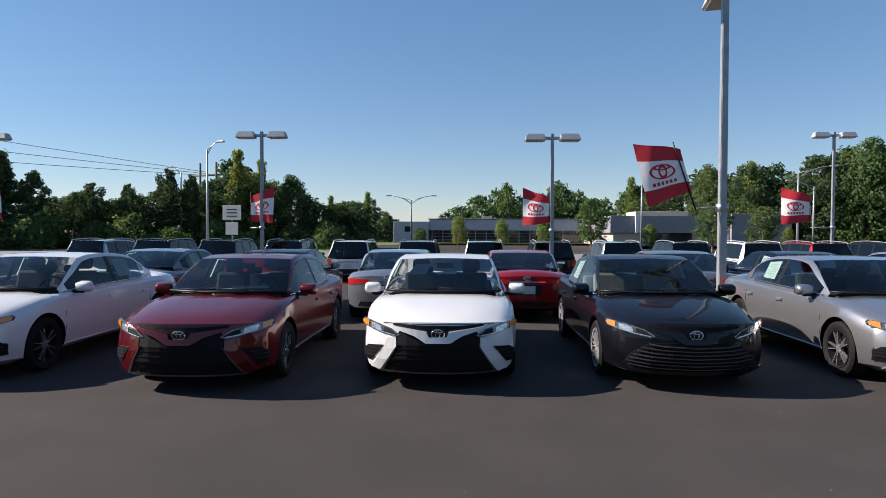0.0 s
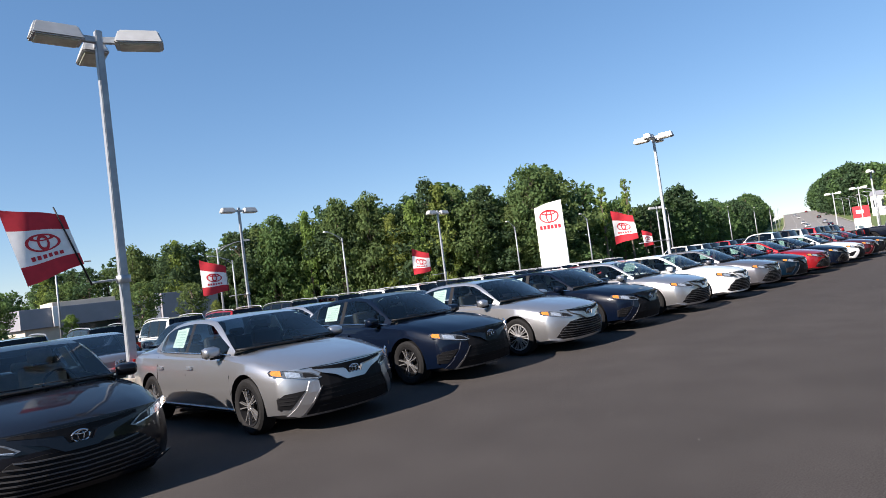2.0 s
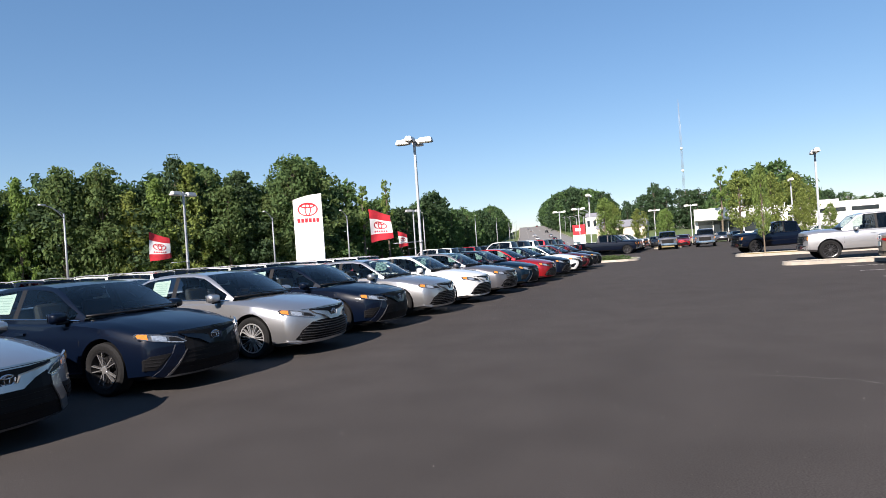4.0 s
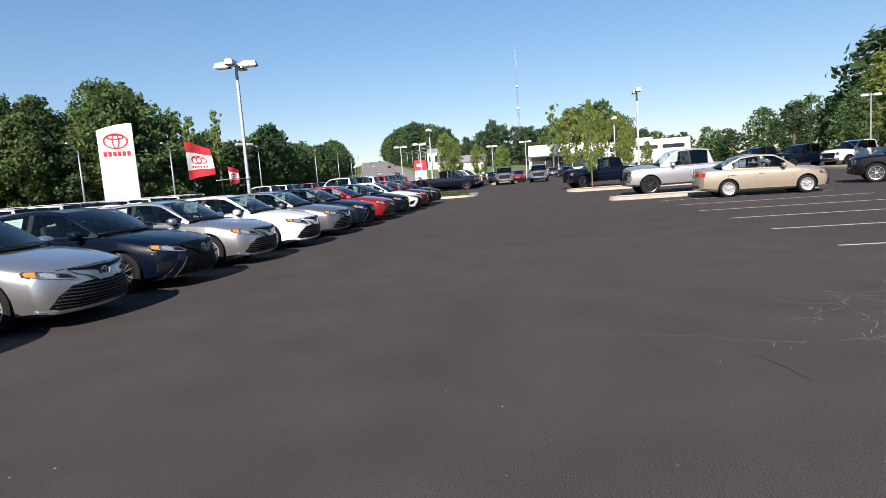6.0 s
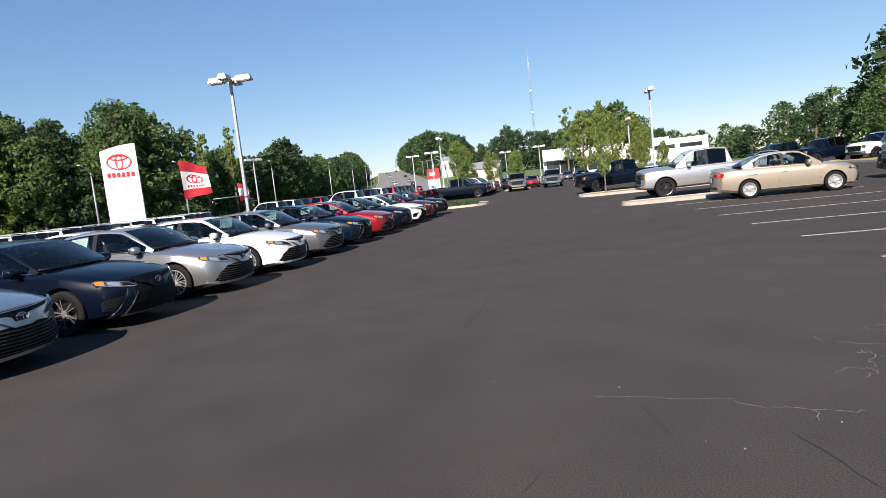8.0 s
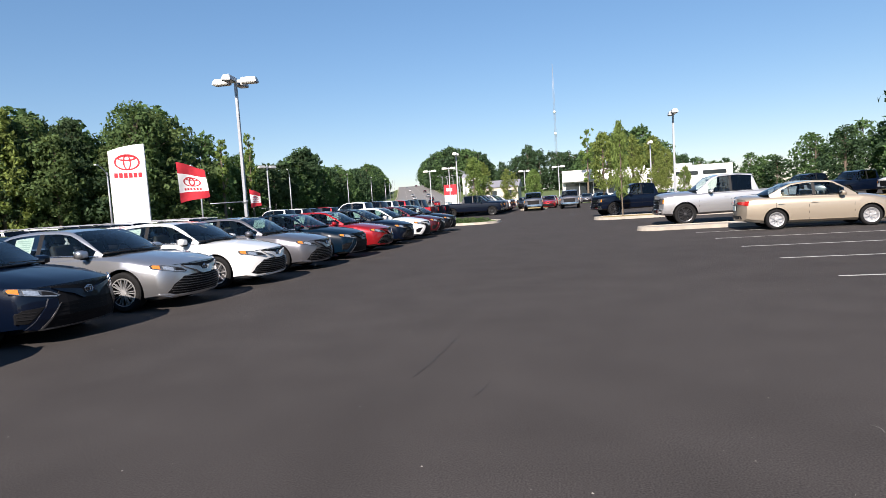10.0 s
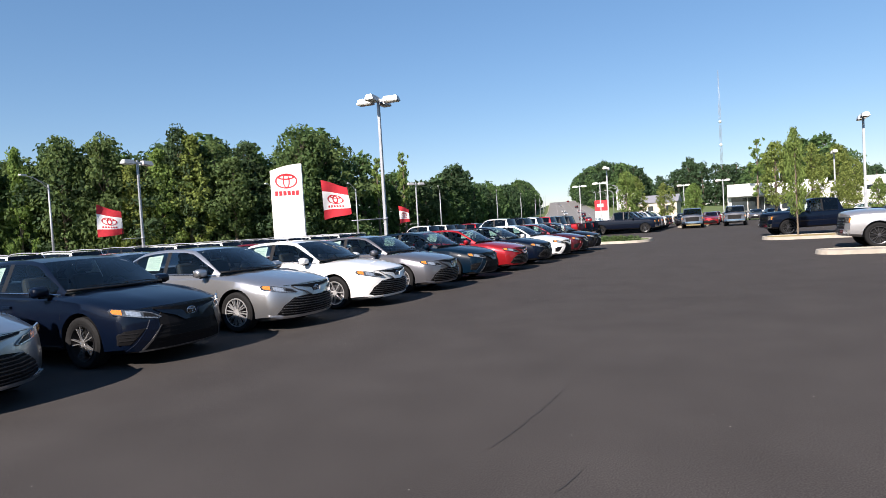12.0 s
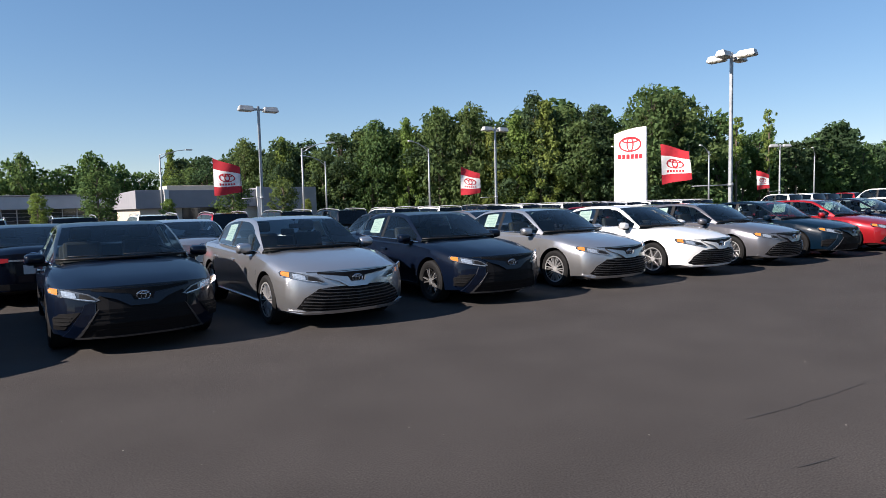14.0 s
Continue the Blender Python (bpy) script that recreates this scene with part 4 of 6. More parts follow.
# ---- the front row ----
ROW = [
    ("A", -5.85, 6.85, "sport", "white", "sport"), ("B", -2.74, 6.70, "sport", "red", "sport"), ("C", 0.0, 6.98, "sport", "white", "sport"),
    ("D", 2.80, 7.05, "luxury", "black", "multi"), ("E", 5.78, 7.12, "sport", "silver", "sport"), ("F", 8.60, 7.32, "sport", "navy", "sport"),
    ("G", 11.10, 7.07, "luxury", "silver", "multi"), ("H", 13.80, 7.16, "sport", "navy", "sport"), ("I", 16.45, 7.07, "luxury", "silver", "multi"),
    ("J", 19.13, 6.98, "luxury", "white", "plain"), ("K", 21.85, 6.93, "luxury", "grey", "plain"), ("L", 24.55, 6.84, "sport", "teal", "sport"),
    ("M", 27.25, 6.76, "luxury", "bright_red", "plain"), ("N", 29.95, 6.67, "luxury", "navy", "plain"), ("O", 32.65, 6.59, "sport", "white", "sport"),
    ("Q", 35.35, 6.50, "sport", "maroon", "sport"), ("R", 38.05, 6.42, "sport", "black", "sport"),
]
COLOUR_WORDS = {"white": "glossy white", "red": "dark metallic red", "bright_red": "bright red", "black": "glossy black", "silver": "metallic silver", "navy": "dark navy blue",
                "teal": "deep blue", "grey": "metallic grey", "maroon": "dark maroon", "tan": "pale gold", "pale_silver": "bright silver"}
TEMPLATES = {}
for code, x, y, kind, color, wheels in ROW:
    seats = BEIGE if code == "D" else INTERIOR
    key = (kind, wheels, seats.name)
    if key not in TEMPLATES:
        TEMPLATES[key] = sedan(kind, color, wheels, seats)
        car = TEMPLATES[key]
        car.matrix_basis = pose(x, y, 0, 0, 0, 0)
    else:
        car = copy_thing(TEMPLATES[key], pose(x, y, 0, 0, 0, 0))
    own_paint(car, color)
    words = {"sport": "sport saloon, black mesh grille", "luxury": "saloon with wide slatted grille"}[kind]
    tagged(car, COLOUR_WORDS[color] + " " + words + " in a parked row", "car", "front row of saloons")

    if code in "CB":
        # a paper sheet behind the windshield
        sh = Shape(**SEDAN_SHAPE)
        corners = [(1.86, 0.62), (1.86, 0.30), (1.58, 0.34), (1.58, 0.70)] if code == "C" else [(1.30, -0.10), (1.30, -0.68), (1.24, -0.68), (1.24, -0.10)]
        v = []
        for yy, fx in corners:
            x4, y4, z4 = cabin_point(sh, yy, 4, 1)
            x6, y6, z6 = cabin_point(sh, yy, 6, 1)
            k = 1 - abs(fx)
            v.append((-(x4 + (x6 - x4) * k) * (1 if fx > 0 else -1), y4 + (y6 - y4) * k + 0.03, z4 + (z6 - z4) * k - 0.02))
        part("window_sheet", mesh("window_sheet", v, [(0, 1, 2, 3)], PAPER), None, car, "pale paper sheet inside the windshield")


# ---- further cars on the lot ----
def put_sedan(x, y, turn, color, kind="luxury", wheels="plain"):
    car = copy_thing(TEMPLATES[kind, wheels, INTERIOR.name], pose(x, y, rise(x, y), 0, 0, turn))
    own_paint(car, color)
    return car


FINE = {"door_gap", "door_handle", "print", "price_sticker", "mirror_stalk", "mirror_glass", "rear_view_mirror", "steering_wheel", "dashboard", "fin", "slat", "lamp_eyebrow", "lamp_reflector", "light_strip", "blade_trim", "hood_gap", "plate_recess",
        "rear_bumper_valance", "emblem", "front_seat", "rear_seat", "window_trim", "wiper", "intake_blade", "side_vent", "side_skirt", "grille_bar"}


def plain_copy(ob):
    """A copy for far places, without the small parts that no eye could see there."""
    c = copy_thing(ob, Matrix.Identity(4))
    for o in list(c.children_recursive):
        if o.name.split(".")[0] in FINE:
            bpy.data.objects.remove(o)
    return c


FAR_SEDAN = plain_copy(TEMPLATES["luxury", "plain", INTERIOR.name])


def put_far_sedan(x, y, turn, color):
    global FAR_SEDAN
    m = pose(x, y, rise(x, y), 0, 0, turn)
    if FAR_SEDAN.get("used"):
        car = copy_thing(FAR_SEDAN, m)
    else:
        car = FAR_SEDAN
        car["used"] = 1
        car.matrix_basis = m
    own_paint(car, color)
    return car


BACK_COLOURS = ["grey", "black", "silver", "bright_red", "grey", "navy", "silver", "white", "black", "grey", "white", "red", "silver", "navy"]
BACK_X = [-6.6, -3.9, -1.25, 1.5, 4.95, 7.7, 10.5, 13.2, 15.9, 18.6, 21.3, 24.0, 26.8, 35.8]
for x, color in zip(BACK_X, BACK_COLOURS):
    car = put_sedan(x, 17.3 + 0.2 * math.sin(5 * x), 180, color)
    tagged(car, COLOUR_WORDS[color] + " saloon parked tail to tail behind the front row", "car", "second row of saloons")

SUV_COLOURS = ["silver", "black", "navy", "black", "white", "black", "silver", "black", "silver", "black", "white", "bright_red", "black", "navy", "white", "white",
               "black", "white", "white", "black", "silver", "white", "white", "black"]
SUV_ONE = suv("black")
for k, color in enumerate(SUV_COLOURS):
    x, y = -15.5 + 2.75 * k, 30.0 + 0.25 * math.sin(3.1 * k)
    m = pose(x, y, rise(x, y), 0, 0, 180)
    car = SUV_ONE if k == 0 else copy_thing(SUV_ONE, m)
    car.matrix_basis = m
    own_paint(car, color)
    tagged(car, COLOUR_WORDS[color] + " boxy SUV with roof rails, parked tail out", "suv", "row of SUVs")

TRUCK_ONE = pickup("pale_silver")
TRUCK_ONE.matrix_basis = pose(33.6, -2.75, 0, 0, 0, 183)
tagged(TRUCK_ONE, "silver crew-cab pickup truck with black alloy wheels", "pickup truck")


FAR_TRUCK = []


def put_truck(x, y, turn, color, group="parked pickup trucks"):
    if x > 48 and not FAR_TRUCK:
        FAR_TRUCK.append(plain_copy(TRUCK_ONE))
        t = FAR_TRUCK[0]
        t.matrix_basis = pose(x, y, rise(x, y), 0, 0, turn)
        own_paint(t, color)
        return tagged(t, COLOUR_WORDS[color] + " crew-cab pickup truck with chrome bumpers", "pickup truck", group)
    t = copy_thing(FAR_TRUCK[0] if x > 48 else TRUCK_ONE, pose(x, y, rise(x, y), 0, 0, turn))
    own_paint(t, color)
    tagged(t, COLOUR_WORDS[color] + " crew-cab pickup truck with chrome bumpers", "pickup truck", group)
    return t


for i, color in enumerate(["navy", "navy", "grey", "white", "black", "navy", "white"]):
    put_truck(64.5 + 2.9 * i, 6.6, 4, color, "pickup trucks in line")
put_truck(46.4, -0.8, 197, "navy")
put_truck(55.6, -21.0, 200, "white")
put_truck(57.5, -17.8, 200, "navy")
put_truck(59.0, -15.0, 200, "black")
put_truck(72.5, 0.6, -92, "grey")
put_truck(71.0, 4.2, -88, "grey")
for i, (x, y, color) in enumerate([(49, 24, "white"), (52, 24, "white"), (55, 24.4, "black"), (58, 24, "bright_red"), (61.5, 24, "black"), (64.5, 23, "white"), (67.5, 22, "silver"), (70.5, 22, "black"),
                                   (47, 17.4, "white"), (50, 17.2, "black"), (53, 17.2, "white"), (56, 17.0, "bright_red"), (59, 17.0, "black"), (62, 17.0, "navy")]):
    put_truck(x, y, 178, color, "back row of pickup trucks")

black_suv = copy_thing(SUV_ONE, pose(32.1, -11.6, 0, 0, 0, 160))
own_paint(black_suv, "black")
tagged(black_suv, "black boxy SUV parked beyond the painted bays", "suv")
for i, (x, y, turn, color) in enumerate([(80, 3, -90, "bright_red"), (86, 6, -90, "black"), (88, 1, -90, "silver"), (90, -4, -80, "black"), (95, 3, -90, "bright_red"), (93, -10, 180, "white"),
                                         (97, 7, -90, "navy"), (84, -9, 180, "silver"), (100, -2, -90, "grey"), (40, 31, 180, "silver"), (60, -14, 150, "silver"), (63, -16, 150, "navy")]):
    car = put_far_sedan(x, y, turn, color)
    tagged(car, COLOUR_WORDS[color] + " saloon parked far across the lot", "car", "distant parked cars")

TAN = sedan("luxury", "tan", "cover", BEIGE, front=False, style=COMPACT_SHAPE)
TAN.matrix_basis = pose(28.25, -9.1, 0, 0, 0, -2)
own_paint(TAN, "tan")
tagged(TAN, "pale gold compact saloon standing in a marked bay", "car")

# far traffic on the road
for i, (x, off, color) in enumerate([(158, 6, "silver"), (172, 1, "white"), (190, -5, "bright_red"), (186, 5, "grey"), (215, -2, "black"), (240, 5, "bright_red"), (262, -4, "navy"), (285, 3, "white"), (310, -4, "silver"), (330, 4, "white"), (390, -5, "black"), (430, 4, "white"), (500, 5, "silver"), (560, -4, "red")]):
    y = road_at(x) + off
    car = put_far_sedan(x, y, -76 if off > 0 else 104, color)
    car.location.z = rise(x, y) + 0.06
    tagged(car, COLOUR_WORDS[color] + " car on the distant road", "car", "cars on the road")


# ---- lamp posts, flags, sign ----
def lamp_heads():
    """One shoebox luminaire, its arm at x = 0 and the housing out along +x."""
    bm = bmesh.new()
    vs = box_bm(bm, 0.24, 1.02, -0.22, 0.22, -0.02, 0.23)
    for v in vs:
        if v.co.z > 0.1:
            v.co.y *= 0.62
            v.co.x = 0.63 + (v.co.x - 0.63) * 0.80
    bmesh.ops.bevel(bm, geom=bm.edges[:], offset=0.025, segments=2, affect="EDGES")
    housing = bpy.data.meshes.new("housing")
    bm.to_mesh(housing)
    bm.free()
    housing.materials.append(HEADS)
    bm = bmesh.new()
    box_bm(bm, 0.32, 0.95, -0.17, 0.17, -0.05, -0.01, 0.012)
    dif = bpy.data.meshes.new("diffuser")
    bm.to_mesh(dif)
    bm.free()
    dif.materials.append(DIFFUSER)
    bm = bmesh.new()
    box_bm(bm, 0.04, 0.36, -0.04, 0.04, 0.02, 0.13, 0.01)
    arm = bpy.data.meshes.new("arm")
    bm.to_mesh(arm)
    bm.free()
    arm.materials.append(STEEL)
    return housing, dif, arm


HOUSING, DIFF, ARM = lamp_heads()


def lamp_post(x, y, h, turns, square=0.07):
    z = rise(x, y)
    post = new("lamp_post")
    bm = bmesh.new()
    vs = box_bm(bm, -square, square, -square, square, 0.55, h + 0.12)
    for v in vs:
        if v.co.z > 2:
            v.co.x *= 0.8
            v.co.y *= 0.8
    bmesh.ops.bevel(bm, geom=bm.edges[:], offset=0.012, segments=2, affect="EDGES")
    part("pole", bm, STEEL, post)
    bm = bmesh.new()
    bmesh.ops.create_cone(bm, cap_ends=True, segments=20, radius1=0.30, radius2=0.29, depth=0.6, matrix=Matrix.Translation((0, 0, 0.3)))
    part("footing", bm, CONCRETE, post, "round concrete footing")
    for a in turns:
        arm = part("arm", ARM, None, post)
        arm.matrix_basis = pose(0, 0, h - 0.12, 0, 0, a)
        hs = part("housing", HOUSING, None, arm, "grey box luminaire")
        part("diffuser", DIFF, None, arm)
    post.matrix_basis = pose(x, y, z)
    tagged(post, "grey square steel lamp post with box luminaires", "lamp post", "car park lamp posts")
    return post


def flag_mesh(name, u0, u1, v0, v1, material, lift=0.0, nu=10, nv=6, seed=0.0):
    """A strip of the cloth; u runs out from the staff (0 to 1), v upward (0 to 1)."""
    verts, faces = [], []
    for i in range(nu + 1):
        for j in range(nv + 1):
            u, v = u0 + (u1 - u0) * i / nu, v0 + (v1 - v0) * j / nv
            verts.append(flag_point(u, v, lift, seed))
    for i in range(nu):
        for j in range(nv):
            a = i * (nv + 1) + j
            faces.append((a, a + nv + 1, a + nv + 2, a + 1))
    return mesh(name, verts, faces, material)


def flag_point(u, v, lift, seed):
    x = -1.34 * u - 0.12 * (1 - v) * (u - 1) * 0.6
    z = 1.32 * v + 0.46 * u * v - 0.16 * (1 - v) * u + 0.02 * math.sin(6 * u + seed)
    y = 0.07 * math.sin(5.2 * u + 2.5 * v + seed) * (0.3 + u) + lift
    return (x, y, z)


def oval_on_flag(name, cu, cv, ru, rv, width, material, lift, seed, half=False):
    n = 24
    verts, faces = [], []
    for i in range(n + 1):
        t = 2 * math.pi * i / n if not half else math.pi + math.pi * i / n
        for k in (1.0, 1.0 - width):
            verts.append(flag_point(cu + ru * k * math.cos(t), cv + rv * k * math.sin(t), lift, seed))
    for i in range(n):
        faces.append((2 * i, 2 * i + 2, 2 * i + 3, 2 * i + 1))
    return mesh(name, verts, faces, material)


def pennant(x, y, z, turn, lean=0.0, size=1.0, reach=1.0, seed=0.0):
    """A cloth flag on a thin staff on an arm that is strapped to a lamp post."""
    f = new("flag")
    part("bracket", tube_mesh("bracket", [(0, 0, 0), (-reach, 0, -0.02)], [0.022, 0.018], STEEL, 6), None, f)
    st = part("staff", tube_mesh("staff", [(-reach, 0, -0.06), (-reach - lean * 0.9, 0, 1.95 * size)], [0.016, 0.011], TRIM, 6), None, f, "thin dark staff")
    band = part("strap", tube_mesh("strap", [(0, 0, -0.06), (0, 0, 0.06)], [0.115, 0.115], STEEL, 12), None, f)
    cloth = part("cloth", flag_mesh("cloth", 0, 1, 0.24, 0.72, FLAG_WHITE, 0, 10, 5, seed), None, f, "white middle band")
    top = part("top_band", flag_mesh("top_band", 0, 1, 0.72, 1.0, FLAG_RED, 0, 10, 4, seed), None, f, "red upper band")
    low = part("bottom_band", flag_mesh("bottom_band", 0, 1, 0.0, 0.24, FLAG_RED, 0, 10, 4, seed), None, f, "red lower band")
    for lift in (0.008, -0.008):
        o = part("oval_mark", oval_on_flag("oval_mark", 0.52, 0.52, 0.30, 0.135, 0.17, FLAG_RED, lift, seed), None, cloth)
        part("inner_mark", oval_on_flag("inner_mark", 0.52, 0.52, 0.105, 0.128, 0.4, FLAG_RED, lift * 1.2, seed), None, cloth)
        part("cap_mark", oval_on_flag("cap_mark", 0.52, 0.60, 0.22, 0.055, 0.35, FLAG_RED, lift * 1.4, seed), None, cloth)
        for i in range(6):
            u = 0.24 + 0.10 * i
            part("letter_bar", flag_mesh("letter_bar", u, u + 0.065, 0.285, 0.345, FLAG_RED, lift, 1, 1, seed), None, cloth)
    for c in (cloth, top, low):
        c.matrix_basis = pose(-reach - lean * 0.25, 0, 0.28, 0, -math.degrees(math.atan(lean * 0.45)), 0) @ Matrix.Diagonal((size, size, size, 1))
    f.matrix_basis = pose(x, y, z, 0, 0, turn)
    tagged(f, "red and white cloth flag on a bracketed staff", "flag", "lot flags")
    return f


POSTS = [(5.06, 12.12, 6.38, (176, -24, 82)), (3.4, 23.5, 5.5, (180, 0)), (-7.9, 25.0, 5.9, (180, 0)), (-19.4, 25.2, 5.9, (180, 0)), (17.9, 31.3, 6.95, (180, 0)), (33.6, 31.9, 6.75, (180, 0)),
         (32.3, 14.8, 7.4, (185, 5, 95, 275)), (52, -6.5, 6.6, (0, 180)), (78, -8.2, 6.5, (0, 180)), (103, -5, 6.5, (90, 270)), (73, 12.2, 6.5, (0, 180)), (97, 17.5, 6.4, (90, 270)),
         (100, 21, 6.4, (90, 270)), (76, -34, 6.6, (90, 270)), (92, -46, 6.6, (90, 270)), (110, -48, 6.4, (90, 270)), (66.5, 30.7, 6.6, (150, 330)), (110, 2, 6.0, (90, 270)), (118, 8, 6.0, (90, 270)), (60, -42, 6.6, (90, 270))]
for x, y, h, turns in POSTS:
    lamp_post(x, y, h, turns)

for i, (x, y, z, turn, lean, size, reach) in enumerate([
        (5.06, 12.12, 2.25, 4, 0.5, 0.62, 0.5), (3.4, 23.5, 2.08, -6, 0.0, 0.72, 0.10), (-7.9, 25.0, 2.2, 170, 0.0, 0.74, -0.5), (-19.4, 25.2, 2.3, 180, 0.0, 0.74, -0.4), (17.9, 31.3, 2.5, -10, 0.0, 0.95, 1.0),
        (33.6, 31.9, 2.35, -20, 0.0, 0.95, 1.1), (32.3, 14.8, 2.1, -38, 0.12, 0.88, 1.6), (66.5, 30.7, 2.4, -25, 0.0, 0.95, 1.1)]):
    pennant(x, y, z + rise(x, y), turn, lean, size, reach, seed=1.7 * i)


def pylon_sign(x, y, turn, w=2.2, h=6.75, d=0.62):
    """A tall white slab with a curved, slanted top; face along -y of its own."""
    s = new("pylon_sign")
    top = [(w, h + 0.28), (w * 0.75, h + 0.24), (w * 0.5, h + 0.16), (w * 0.25, h + 0.02), (0, h - 0.16)]
    out = [(0, 0), (w, 0)] + top
    bm = bmesh.new()
    fr = bm.faces.new([bm.verts.new((a, 0, b)) for a, b in out])
    r = bmesh.ops.extrude_face_region(bm, geom=[fr])
    for v in r["geom"]:
        if isinstance(v, bmesh.types.BMVert):
            v.co.y += d
    bmesh.ops.recalc_face_normals(bm, faces=bm.faces)
    bmesh.ops.bevel(bm, geom=bm.edges[:], offset=0.02, segments=2, affect="EDGES")
    part("slab", bm, WHITE_PANEL, s, "tall white slab with slanted top")
    box("edge_strip", w + 0.002, w + 0.03, 0.12, d - 0.12, 0.1, h * 0.72, SIGN_EDGE, s, 0.005)

    def flat(name, pts, label=""):
        n = len(pts) // 2
        verts = [(a, -0.012, b) for a, b in pts] + [(a, 0.01, b) for a, b in pts]
        faces = [(2 * i, 2 * i + 2, 2 * i + 3, 2 * i + 1) for i in range(n - 1)]
        part(name, mesh(name, verts, faces, RED_SIGN, smooth=False), None, s, label)

    def oval(name, cx, cz, rx, rz, width):
        pts = []
        for i in range(33):
            t = 2 * math.pi * i / 32
            for k in (1.0, 1 - width):
                pts.append((cx + rx * k * math.cos(t), cz + rz * (1 - (1 - k) * rx / rz * 0.8) * math.sin(t)))
        flat(name, pts)

    cx, cz = w * 0.5, h - 0.92
    oval("oval_mark", cx, cz, 0.78, 0.54, 0.15)
    oval("inner_mark", cx, cz, 0.25, 0.50, 0.38)
    oval("cap_mark", cx, cz + 0.27, 0.58, 0.20, 0.24)
    lw = 0.29
    for i in range(6):
        a = w * 0.5 - 3 * lw + lw * i + 0.035
        box("letter_bar", a, a + lw - 0.075, -0.03, 0.0, cz - 1.02, cz - 0.70, RED_SIGN, s, 0.008)
    s.matrix_basis = pose(x, y, rise(x, y), 0, 0, turn)
    tagged(s, "tall white pylon sign with red oval emblem", "sign")
    return s


pylon_sign(43.2, 30.3, -57)


def street_lamp(x, y, h, turn, reach=3.0):
    """A bracket lamp; short reaches rise steeply."""
    z = rise(x, y)
    s = new("street_lamp")
    part("pole", tube_mesh("pole", [(0, 0, 0), (0, 0, h * 0.5), (0, 0, h)], [0.14, 0.11, 0.08], STEEL, 10), None, s)
    pts = [(0, 0, h - 0.5), (reach * 0.3, 0, h + 0.1), (reach * 0.65, 0, h + 0.5), (reach, 0, h + 0.65)]
    part("arm", tube_mesh("arm", pts, [0.06, 0.05, 0.045, 0.04], STEEL, 7), None, s)
    part("brace", tube_mesh("brace", [(0, 0, h - 0.02), (reach * 0.65, 0, h + 0.5)], [0.03, 0.03], STEEL, 6), None, s)
    bm = bmesh.new()
    vs = box_bm(bm, reach - 0.1, reach + 0.7, -0.14, 0.14, h + 0.58, h + 0.74, 0.04)
    part("lamp_head", bm, HEADS, s)
    s.matrix_basis = pose(x, y, z, 0, 0, turn)
    tagged(s, "galvanised street lamp with curved bracket arm", "street lamp", "street lamps")


for x, y, h, turn in [(76, 57, 8.3, 200), (89, 52.5, 8.5, 195), (48, 62, 8.5, 200), (34, 66, 8.5, -10), (22, 80, 8.6, 0), (-8, 92, 7.0, 0), (-8, 92, 7.0, 180), (42, 78, 8.0, 190)]:
    street_lamp(x, y, h, turn)
street_lamp(-24, 58, 9.9, -20, 1.3)
street_lamp(-37.6, 82, 10.2, 170, 1.3)
for x in (118, 150, 185, 225, 270, 318, 370):
    street_lamp(x, road_at(x) + 14, 9, 200)
for x in (170, 200, 235, 270, 310, 350):
    street_lamp(x, road_at(x) - 14, 9, 60)


